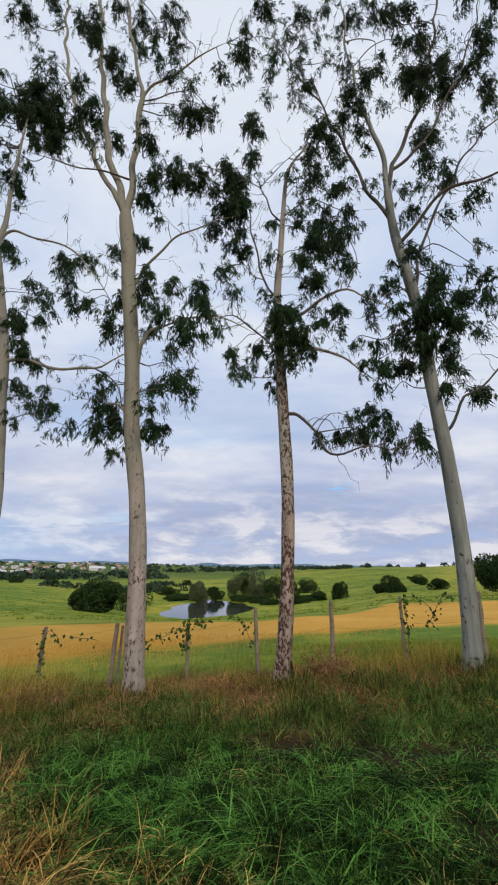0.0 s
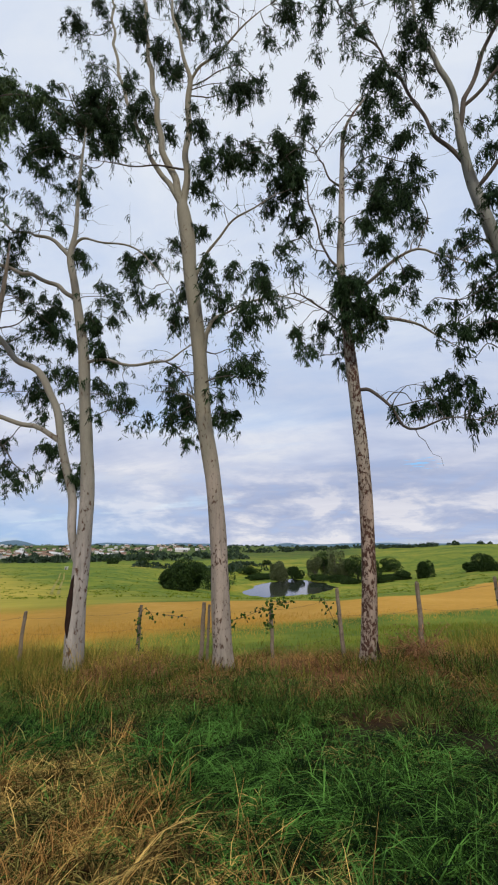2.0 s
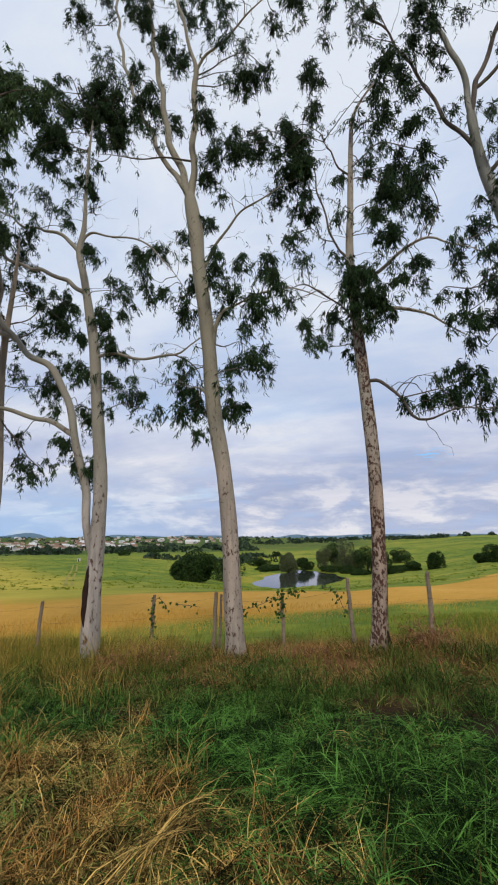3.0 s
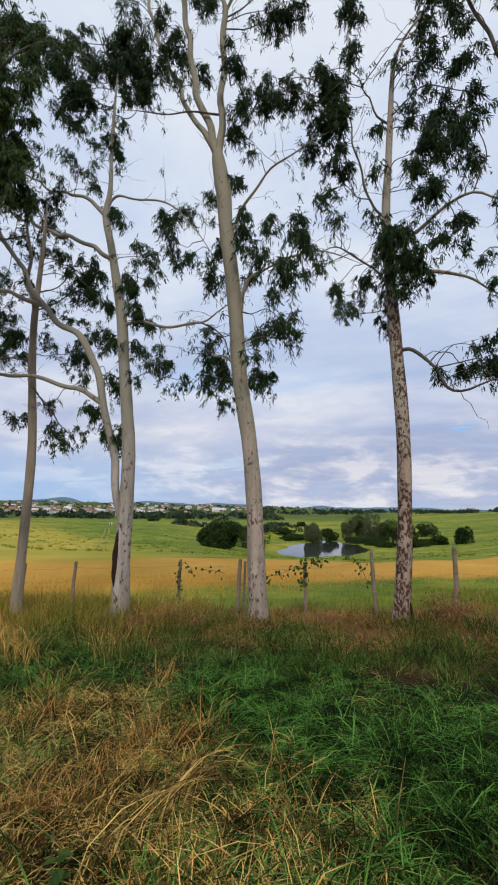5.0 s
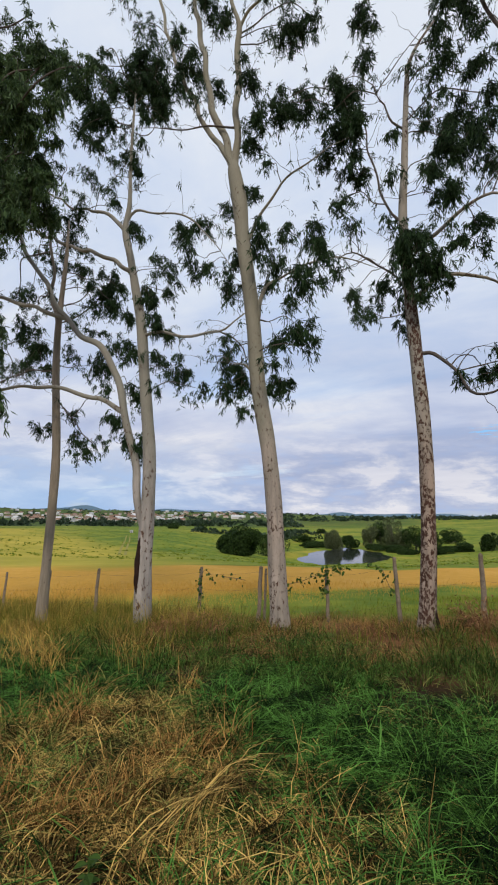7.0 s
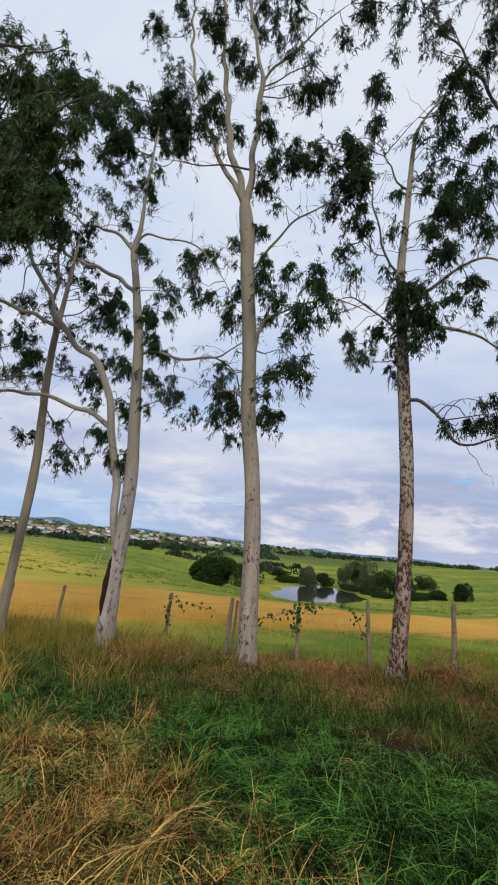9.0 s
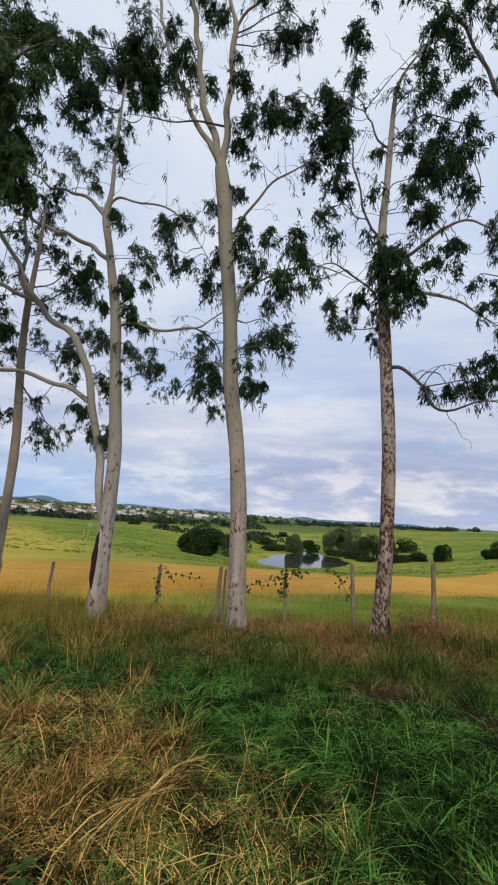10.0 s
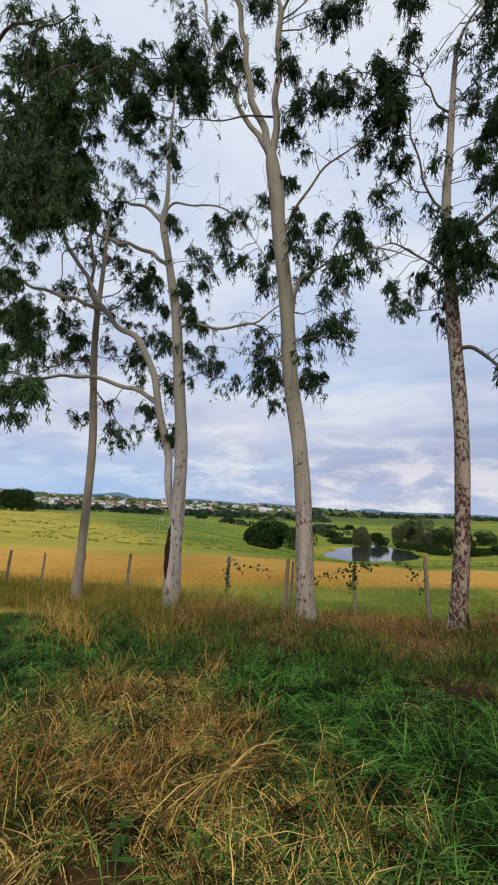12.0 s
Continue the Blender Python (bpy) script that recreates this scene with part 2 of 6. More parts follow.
TRAIL = patchy("worn_track", [(0.3, (0.20, 0.19, 0.03)), (0.7, (0.30, 0.24, 0.06))], 0.5, 4)

# the pond
POND, n = material("pond_water")
at = n.add("ShaderNodeTexCoord").outputs["Object"]
ripple = n.noise(n.stretch(at, (0.5, 1.6, 1)), 2.5, 4)
finish(n, (0.030, 0.034, 0.032, 1), 0.05, ripple, 0.02, 0.18, spec=1.0)

# the land: pasture, hay and bare red soil, by the kind of cover
LAND, n = material("land")
at = n.add("ShaderNodeTexCoord").outputs["Object"]
cover = [n.add("ShaderNodeAttribute") for _ in range(4)]
cover[0].attribute_name, cover[1].attribute_name, cover[2].attribute_name, cover[3].attribute_name = "hay", "soil", "scrub_or_shade", "ripe"
hay, soil, wood_or_shade, ripe = [c.outputs["Fac"] for c in cover]
broad, medium, small = n.noise(at, 0.013, 6, 0.6, 0.5), n.noise(at, 0.11, 6, 0.62, 0.3), n.noise(at, 2.3, 6, 0.7)
turf = n.math("ADD", n.math("MULTIPLY", broad, 0.36), n.math("ADD", n.math("MULTIPLY", medium, 0.32), n.math("MULTIPLY", n.noise(at, 0.38, 7, 0.75), 0.32)))
green = n.ramp(turf, [(0.41, (0.060, 0.115, 0.012)), (0.46, (0.105, 0.165, 0.016)), (0.50, (0.165, 0.208, 0.020)), (0.54, (0.235, 0.242, 0.027)), (0.59, (0.330, 0.285, 0.042))])
gold = n.ramp(n.math("ADD", n.math("MULTIPLY", medium, 0.6), n.math("MULTIPLY", small, 0.4)), [(0.32, (0.39, 0.215, 0.030)), (0.5, (0.51, 0.278, 0.044)), (0.68, (0.61, 0.355, 0.080))])
earth = n.ramp(small, [(0.3, (0.020, 0.011, 0.005)), (0.7, (0.27, 0.120, 0.048))])
hay_edge = n.add("ShaderNodeClamp", {0: n.math("MULTIPLY", n.math("ADD", n.math("SUBTRACT", hay, 0.5), n.math("MULTIPLY", n.math("SUBTRACT", medium, 0.5), 0.9)), 3.0, 0.0)}).outputs[0]
seeding = n.ramp(n.math("ADD", n.math("MULTIPLY", medium, 0.6), n.math("MULTIPLY", broad, 0.4)), [(0.36, (0.30, 0.27, 0.030)), (0.64, (0.47, 0.36, 0.055))])
green = n.mix(n.add("ShaderNodeClamp", {0: n.math("ADD", ripe, n.math("MULTIPLY", ripe, n.math("SUBTRACT", medium, 0.5)))}).outputs[0], green, seeding)
col = n.mix(hay_edge, green, gold)
col = n.mix(n.math("MULTIPLY", wood_or_shade, n.ramp(medium, [(0.35, grey(0)), (0.55, grey(1))])), col, (0.030, 0.058, 0.018, 1))
# near-black soil tone: the shade between the verge blades, put into the colour
grass_shade = n.ramp(small, [(0.3, (0.006, 0.005, 0.003)), (0.7, (0.045, 0.030, 0.014))])
col = n.mix(soil, col, n.mix(wood_or_shade, earth, grass_shade))
finish(n, col, 0.95, n.math("ADD", small, medium), 0.08, 0.5, spec=0.1)

# ---- the lie of the land ----
STAND = (0.3, 0.0, 1.71)      # where the camera is held
WATER = -12.5                 # level of the pond
DIST = [10, 16, 28, 50, 90, 140, 220, 400, 800, 2000, 5000]
# dip of the ground, in degrees, along bearings from the verge (minus: to the west), at the distances above
DIPS = {
    -62: [-14.0, -10.0, -6.6, -5.0, -3.6, -2.7, -2.15, -2.0, -1.5, 0.10, -0.1],
    -35: [-13.4, -9.8, -7.0, -6.2, -5.0, -3.8, -2.7, -2.1, -1.4, 0.10, -0.1],
    -15: [-12.2, -9.3, -7.0, -6.93, -6.8, -6.2, -3.7, -2.0, -1.2, -0.1, -0.1],
    -5: [-11.4, -9.0, -6.95, -6.8, -6.6, -5.9, -3.7, -2.0, -0.9, -0.3, -0.2],
    5: [-10.5, -8.3, -6.1, -5.7, -5.2, -4.6, -3.4, -1.6, -0.2, -0.3, -0.2],
    15: [-9.6, -7.7, -5.8, -4.3, -3.6, -3.0, -2.0, -0.6, 0.12, 0.0, -0.2],
    27: [-8.6, -7.0, -5.0, -3.5, -2.9, -2.4, -1.5, -0.2, 0.44, 0.2, -0.1],
}


def smooth(a, b, v):
    u = min(max((v - a) / (b - a), 0.0), 1.0)
    return u * u * (3 - 2 * u)


def dip_at(bearing, d):
    keys = list(DIPS)
    b = min(max(bearing, keys[0]), keys[-1])
    ld = math.log(min(max(d, DIST[0]), DIST[-1]))
    k = max(i for i in range(len(keys) - 1) if keys[i] <= b)
    j = max(i for i in range(len(DIST) - 1) if math.log(DIST[i]) <= ld + 1e-9)
    u = smooth(keys[k], keys[k + 1], b)
    v = (ld - math.log(DIST[j])) / (math.log(DIST[j + 1]) - math.log(DIST[j]))
    p, q = DIPS[keys[k]], DIPS[keys[k + 1]]
    return (1 - u) * (p[j] * (1 - v) + p[j + 1] * v) + u * (q[j] * (1 - v) + q[j + 1] * v)


def pond_r(bearing, d):
    """1 on the pond's shore, less inside it."""
    u = (bearing + 9.6) / 6.0
    v = (math.log(max(d, 1)) - math.log(147) - 0.06 * u) / (0.21 - 0.08 * smooth(-0.2, 1.0, u))
    a = math.atan2(v, u)
    return math.hypot(u, v) * (1 + 0.09 * math.sin(3 * a + 0.6) + 0.06 * math.sin(7 * a) + 0.04 * math.sin(13 * a + 1))


def ground_z(x, y):
    dx, dy = x - STAND[0], y - STAND[1]
    d = math.hypot(dx, dy)
    bearing = math.degrees(math.atan2(dx, dy))
    tilt = 0.5 + 0.5 * smooth(1, 7, y)
    near = 0.02 - 0.07 * smooth(1.5, 7, y) - 0.13 * smooth(7, 9, y) + 0.095 * max(min(dx, 7), -11) * tilt
    near += 0.035 * math.sin(1.7 * x + 0.8 * y) * math.sin(1.1 * y - 0.6 * x)
    if d < 8.5:
        return near
    far = STAND[2] + d * math.tan(radians(dip_at(bearing, d)))
    roll = 0.0016 * d * math.sin(0.16 * bearing + 2.1 * math.log(d)) * math.sin(0.31 * bearing - 3.3 * math.log(d))
    far += roll * smooth(30, 80, d) * (1 - smooth(900, 2500, d))
    mound = 2.6 * math.exp(-((bearing + 16.9) / 1.6) ** 2 - ((d - 143) / 9) ** 2)
    far += mound
    r = pond_r(bearing, d)
    if r < 2:
        bank = WATER + (0.25 + 0.9 * (r - 1) if r > 1 else -1.5 * (1 - r * r))
        far = bank + (far - bank) * smooth(1.0, 2.0, r) if r > 1 else bank
    u = smooth(8.5, 12, d)
    return near * (1 - u) + far * u


def spot(bearing, d):
    x, y = STAND[0] + d * math.sin(radians(bearing)), STAND[1] + d * math.cos(radians(bearing))
    return x, y, ground_z(x, y)


# ---- making meshes ----

def mesh_of(name, verts, faces, mats, smooth_faces=False, index=None):
    """A mesh from arrays: faces of one size only."""
    verts, faces = np.asarray(verts, np.float32).reshape(-1, 3), np.asarray(faces, np.int32)
    me = bpy.data.meshes.new(name)
    k = faces.shape[1]
    me.vertices.add(len(verts))
    me.vertices.foreach_set("co", verts.ravel())
    me.loops.add(faces.size)
    me.loops.foreach_set("vertex_index", faces.ravel())
    me.polygons.add(len(faces))
    me.polygons.foreach_set("loop_start", np.arange(0, faces.size, k, dtype=np.int32))
    for m in mats if isinstance(mats, (list, tuple)) else [mats]:
        me.materials.append(m)
    if index is not None:
        me.polygons.foreach_set("material_index", np.asarray(index, np.int32))
    me.polygons.foreach_set("use_smooth", np.full(len(faces), smooth_faces))
    me.update(calc_edges=True)
    me.validate()
    return me


def thing(name, at, label, category, group="", kind=""):
    ob = new(name)
    ob.location = at
    ob.empty_display_size = 0.2
    return tagged(ob, label, category, group, kind)


def part(name, me, parent, label=""):
    ob = new(name, me)
    ob.parent = parent
    return tagged(ob, label)


def spline(points, step):
    """Catmull-Rom through points of x, y, z and radius."""
    p = np.asarray(points, float)
    p = np.vstack([2 * p[0] - p[1], p, 2 * p[-1] - p[-2]])
    out = []
    for i in range(1, len(p) - 2):
        k = max(2, int(np.linalg.norm(p[i + 1, :3] - p[i, :3]) / step))
        for u in np.arange(k) / k:
            a, b, c, d = p[i - 1], p[i], p[i + 1], p[i + 2]
            out.append(0.5 * (2 * b + (c - a) * u + (2 * a - 5 * b + 4 * c - d) * u ** 2 + (3 * b - a - 3 * c + d) * u ** 3))
    out.append(p[-2])
    out = np.array(out)
    out[:, 3] = np.maximum(out[:, 3], 0.002)
    return out


def tube(line, sides, rough=0.0, seed=0.0):
    """Rings of a tapering round stem along a line: vertices and quads, closed by a narrow tip."""
    line = np.asarray(line, float)
    c, r = line[:, :3], line[:, 3]
    t = np.gradient(c, axis=0)
    t /= np.linalg.norm(t, axis=1)[:, None] + 1e-9
    a = np.cross(t, (0.13, 1.0, 0.07))
    a /= np.linalg.norm(a, axis=1)[:, None] + 1e-9
    b = np.cross(t, a)
    ang = np.arange(sides) * 2 * math.pi / sides
    rr = r[:, None] * np.ones(sides)
    if rough:
        s = np.arange(len(c))[:, None]
        rr = rr * (1 + rough * (np.sin(3 * ang + 0.9 * seed + 0.21 * s) * 0.5 + np.sin(5 * ang - 0.37 * s + seed) * 0.35 + np.sin(0.83 * s + 2 * ang + seed) * 0.5))
    v = c[:, None, :] + rr[..., None] * (np.cos(ang)[None, :, None] * a[:, None, :] + np.sin(ang)[None, :, None] * b[:, None, :])
    i, j = np.meshgrid(np.arange(len(c) - 1), np.arange(sides), indexing="ij")
    k = (j + 1) % sides
    f = np.stack([i * sides + j, i * sides + k, (i + 1) * sides + k, (i + 1) * sides + j], -1).reshape(-1, 4)
    return v.reshape(-1, 3), f


class Pile:
    """Collects vertices and faces of one size."""

    def __init__(self):
        self.v, self.f, self.n = [], [], 0

    def put(self, v, f):
        self.v.append(np.asarray(v, float).reshape(-1, 3))
        self.f.append(np.asarray(f, int) + self.n)
        self.n += len(self.v[-1])

    def mesh(self, name, mat, smooth_faces=False):
        return mesh_of(name, np.vstack(self.v), np.vstack(self.f), mat, smooth_faces)


def unit(v):
    return v / (np.linalg.norm(v, axis=-1, keepdims=True) + 1e-9)


def leaf_blades(p, d, length, width, rng):
    """Slender leaves from points p along d: kites of two triangles, folded a little along the midrib."""
    k = len(p)
    side = unit(np.cross(d, unit(rng.normal(size=(k, 3)))))
    fold = np.cross(side, d) * (width * rng.uniform(-0.5, 0.5, k))[:, None]
    m = p + d * (length * 0.42)[:, None]
    v = np.stack([p, m + side * (width / 2)[:, None] + fold, p + d * length[:, None], m - side * (width / 2)[:, None] + fold], 1)
    o = np.arange(k)[:, None] * 4
    f = np.stack([o + (0, 1, 2), o + (0, 2, 3)], 1).reshape(-1, 3)
    return v.reshape(-1, 3), f


def blades(root, height, width, lean, heading, rng, sag=0.35, kink=0.0, plain=False):
    """Grass blades, bent over towards their heading: nine vertices and seven triangles each, or five and three if plain."""
    k = len(root)
    h = np.stack([np.cos(heading), np.sin(heading), np.zeros(k)], 1)
    face = heading + rng.normal(0, 0.9, k)
    s = np.stack([-np.sin(face), np.cos(face), np.zeros(k)], 1) * (width / 2)[:, None]
    snap = rng.normal(0, kink, (k, 3)) - (0, 0, 0.5 * kink)
    pts = []
    for u, wd in ((0.0, 0.9), (0.55, 0.9), (1.0, 0.0)) if plain else ((0.0, 0.8), (0.30, 1.0), (0.58, 0.86), (0.82, 0.58), (1.0, 0.0)):
        c = root + h * (height * lean * u ** 1.8)[:, None]
        c[:, 2] += height * (u - sag * lean * u ** 2.4)
        c = c + snap * (height * max(u - 0.45, 0))[:, None]
        pts += [c - s * wd, c + s * wd] if wd else [c]
    v = np.stack(pts, 1)
    o = np.arange(k)[:, None] * v.shape[1]
    f = np.stack([o + q for q in (((0, 1, 3), (0, 3, 2), (2, 3, 4)) if plain else ((0, 1, 3), (0, 3, 2), (2, 3, 5), (2, 5, 4), (4, 5, 7), (4, 7, 6), (6, 7, 8)))], 1).reshape(-1, 3)
    return v.reshape(-1, 3), f


GZ = np.vectorize(ground_z)

# ---- the ground: one sheet from the verge to the horizon ----
def hay_at(bearing, d):
    far = 28 + 10 * smooth(4, 10, bearing) + 14 * smooth(9, 15, bearing)
    near = 11.5 + 3 * smooth(-20, 5, bearing) + 5 * smooth(5, 25, bearing)
    fringe = 1.5 + 9 * smooth(-26, -45, bearing)
    return smooth(near - 2, near + 5, d) * (1 - smooth(far - fringe * 0.7, far + fringe, d))


def ripe_at(bearing, d):
    """Seeding yellow grass: over the hay's upper edge in the west, and along the western crest."""
    crest = math.exp(-((bearing + 55) / 8) ** 2 - ((d - 185) / 60) ** 2)
    slope = (0.15 + 0.75 * smooth(-22, -45, bearing)) * (1 - smooth(40 + 80 * smooth(-36, -52, bearing), 100 + 150 * smooth(-36, -52, bearing), d)) * smooth(2, -20, bearing)
    return max(crest, slope, 0.8 * math.exp(-((bearing + 17.0) / 1.8) ** 2 - ((d - 143) / 10) ** 2), 0.35 * smooth(14, 24, bearing) * smooth(60, 140, d))


def red_bank(bearing, d):
    return smooth(0.55, 0.85, math.exp(-((bearing - 4.3) / 1.3) ** 2 - ((d - 203) / 12) ** 2))


def scrub_at(bearing, d):
    town = smooth(-8, -22, bearing) * smooth(380, 520, d)
    plain = 0.8 * smooth(4, -4, bearing) * smooth(420, 700, d)
    return max(town, plain, 0.7 * smooth(900, 1200, d))


rings = [0.003, 0.08] + list(np.geomspace(0.25, 12, 46)) + list(np.geomspace(12.4, 5000, 190))
angles = list(np.arange(-75, 45, 0.8)) + list(np.arange(45, 285, 6))
verts, hay, soil, scrub_or_shade, ripe = [], [], [], [], []
for d in rings:
    for b in angles:
        x, y, z = spot(b if b <= 180 else b - 360, d)
        verts.append((x, y, z))
        hay.append(hay_at(b, d) if b < 60 else 0.3)
        ripe.append(ripe_at(b, d) if b < 60 else 0.2)
        soil.append(max(1 - smooth(7.6, 9.4, d), red_bank(b, d)) if y > 0.6 else 1.0)
        # far: scrub cover; near: verge soil painted dark as grass shade
        scrub_or_shade.append(max(scrub_at(b, d), smooth(1.7, 2.4, d + 0.025 * min(b + 25, 0) + 0.2) * (1 - smooth(4.6, 5.6, y)) * (1 - smooth(44, 54, b))) if b < 60 else 0.0)
m = len(angles)
i, j = np.meshgrid(np.arange(len(rings) - 1), np.arange(m), indexing="ij")
k = (j + 1) % m
faces = np.stack([i * m + j, (i + 1) * m + j, (i + 1) * m + k, i * m + k], -1).reshape(-1, 4)[:, ::-1]
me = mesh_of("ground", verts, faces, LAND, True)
for key, values in (("hay", hay), ("soil", soil), ("scrub_or_shade", scrub_or_shade), ("ripe", ripe)):
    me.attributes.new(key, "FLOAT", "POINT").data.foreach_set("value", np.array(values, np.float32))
tagged(new("ground", me), "rolling green pasture with a golden hay field and red soil", "ground", kind="structure")

ring = []
for u in np.linspace(0, 2 * math.pi, 97)[:-1]:
    b, d = -9.3 + 8.0 * math.cos(u), math.exp(math.log(147) + 0.24 * math.sin(u) + 0.062 * math.cos(u))
    ring.append(spot(b, d)[:2] + (WATER,))
mid = tuple(np.mean(np.array(ring), 0))
me = mesh_of("water", [mid] + ring, [(0, 1 + (q + 1) % 96, 1 + q) for q in range(96)], POND)
tagged(new("water", me), "still grey pond mirroring the cloudy sky", "pond", kind="structure")

# ---- the row of gum trees ----
def gum_tree(at, mat, label, dark=0.045):
    return {"dark": dark, "ob": thing("eucalyptus_tree", at, label, "tree", "row of gum trees"), "mat": mat, "lines": [], "clumps": []}


def limb(g, name, points, sides=14, rough=0.05, label=""):
    if name == "trunk":
        x, y, z, r = points[0]
        points = [(x, y, z - 0.5, r * 1.25)] + list(points)
    if g["lines"] and name == "limb":
        spine = np.vstack(g["lines"])
        near = spine[np.linalg.norm(spine[:, :3] - points[0][:3], axis=1).argmin()]
        points = [(*near[:3], min(points[0][3], 0.85 * near[3]))] + list(points[1:] if math.dist(near[:3], points[0][:3]) < 0.12 else points)
    if name != "trunk":
        end, before = np.array(points[-1]), np.array(points[-2])
        points = list(points) + [(*(end[:3] + 0.45 * (end - before)[:3]), 0.004)]
    line = spline(points, 0.16 if name == "trunk" else 0.12)
    if name != "trunk":
        k = np.arange(len(line))
        seed = 10 * points[0][2] + points[-1][0]
        wob = np.minimum(k / 6, 1)[:, None] * 0.035
        line[:, :3] += wob * np.stack([np.sin(0.55 * k + seed), np.cos(0.43 * k + seed), np.sin(0.7 * k - seed)], 1)
    v, f = tube(line, sides if line[0, 3] > 0.05 else 8, rough, points[1][2])
    part(name, mesh_of(name, v, f, g["mat"] if line[0, 3] > g["dark"] else [TWIG], True), g["ob"], label)
    g["lines"].append(line)


def foliage(g, clumps):
    g["clumps"] += clumps


def leafed(g, seed, leaf=1.0, full=1.0, mat=None):
    """Twigs out to every clump, with hanging leaves along them, and bare sprays along the limbs."""
    rng = np.random.default_rng(seed)
    twigs, crown = Pile(), Pile()
    down = np.array((0, 0, -1.0))

    def hang(p0, go, reach, fall, k):
        w = rng.uniform(0.05, 1.0, k)[:, None]
        p = p0 + go * reach * w + down * fall * reach * w ** 2 + rng.normal(0, 0.018, (k, 3))
        d = unit(down + go * 0.25 + rng.normal(0, 0.42, (k, 3)))
        crown.put(*leaf_blades(p, d, leaf * rng.uniform(0.065, 0.16, k), leaf * rng.uniform(0.013, 0.026, k), rng))

    spine = np.vstack([line if q else line[len(line) // 3:] for q, line in enumerate(g["lines"])])
    for x, y, z, wide, tall, thick in g["clumps"]:
        c = np.array((x, y, z))
        gap = np.linalg.norm(spine[:, :3] - c - (0, 0, 0.15), axis=1) + np.maximum(spine[:, 2] - z - 0.6, 0) * 0.6
        s = spine[gap.argmin()]
        a, b = s[:3], c + (0, 0, 0.35 * tall)
        span = np.linalg.norm(b - a)
        bow = (a + b) / 2 + rng.normal(0, 0.13, 3) * span + (0, 0, 0.12 * span)
        r0 = min(max(0.004 + 0.008 * span, 0.006), s[3] * 0.8 + 0.003)
        mid = 0.5 * (bow + a) + rng.normal(0, 0.06, 3) * min(span, 1)
        late = 0.5 * (bow + b) + rng.normal(0, 0.06, 3) * min(span, 1)
        twigs.put(*tube(spline([(*a, r0), (*mid, r0 * 0.9), (*bow, r0 * 0.75), (*late, r0 * 0.6), (*b, r0 * 0.4)], 0.08), 5))
        # tufts inside the clump, each a fountain of leafy hanging twigs
        size = np.array((wide, 0.75 * wide + 0.08, tall)) * 1.06 + 0.01
        tufts = []
        for _ in range(4 + int(26 * wide * tall * (0.4 + thick))):
            o = unit(rng.normal(size=3)) * rng.random() ** 0.45
            tufts.append(c + o * size * 0.92)
        sprays = int(full * 620 * (0.25 + thick) ** 2.4 * 0.8 * (wide * tall + 0.008)) + 4
        for q in range(sprays):
            home = tufts[q % len(tufts)]
            go = unit(rng.normal(size=3) * (1, 1, 0.4) + (0, 0, 0.12))
            reach = (0.10 + 0.20 * wide) * rng.uniform(0.5, 1.4)
            fall = rng.uniform(0.5, 2.4)
            p0 = home + rng.normal(0, 0.045, 3) + (0, 0, 0.10)
            if rng.random() < 0.10:
                p0 = c + unit(rng.normal(size=3)) * size * rng.uniform(1.0, 1.7)
            if rng.random() < 0.15:
                u = np.linspace(0, 1, 5)[:, None]
                path = np.vstack([b * 0.6 + c * 0.4, p0 + go * reach * u + down * fall * reach * u ** 2])
                twigs.put(*tube(np.column_stack([path, np.linspace(0.005, 0.0016, 6)]), 3))
            hang(p0, go, reach, fall, int(rng.integers(16, 30)))
    for q, line in enumerate(g["lines"]):
        if not q:
            line = line[len(line) // 2:]
        for _ in range(int(6 + 0.20 * len(line))):
            p0 = line[rng.integers(len(line) // 4, len(line)), :3]
            go = unit(rng.normal(size=3) * (1, 1, 0.45) + (0, 0, 0.4))
            reach, fall = rng.uniform(0.3, 0.9), rng.uniform(-0.3, 0.3)
            u = np.linspace(0, 1, 8)[:, None]
            path = p0 + go * reach * u + down * fall * reach * u ** 2 + np.cumsum(rng.normal(0, 0.03, (8, 3)), 0) * (u > 0)
            twigs.put(*tube(np.column_stack([path, np.linspace(0.007, 0.0018, 8)]), 4))
            if rng.random() < 0.4:
                hang(path[4], go, reach * 0.5, 0.9, int(rng.integers(8, 20)))
    tagged(part("twig_spray", twigs.mesh("twig_spray", TWIG, True), g["ob"]), kind="stuff")
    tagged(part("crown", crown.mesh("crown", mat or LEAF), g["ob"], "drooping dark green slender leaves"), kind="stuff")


def scorch(g, points, name="scar", label="charred dark strip of bark"):
    """A burnt strip, standing a little proud of the bark."""
    line = spline(points, 0.05)
    part(name, mesh_of(name, *tube(line, 9, 0.18, 3.0), CHAR, True), g["ob"], label)


g = gum_tree((-2.02, 7.10, -0.13), BARK_CREAM, "tall cream-barked eucalyptus with a high fork and drooping leaves", 0.028)
limb(g, "trunk", [(0.00, 0.00, 0.00, 0.185), (-0.02, 0.00, 0.28, 0.167), (-0.07, 0.00, 0.94, 0.159), (-0.13, 0.00, 2.02, 0.149), (-0.25, 0.00, 3.10, 0.147), (-0.46, 0.00, 4.29, 0.150), (-0.58, 0.00, 5.61, 0.147), (-0.74, 0.00, 6.79, 0.149), (-0.87, 0.00, 7.64, 0.148), (-0.95, 0.00, 8.53, 0.164), (-1.11, 0.00, 9.42, 0.145), (-1.12, 0.00, 9.70, 0.053)])
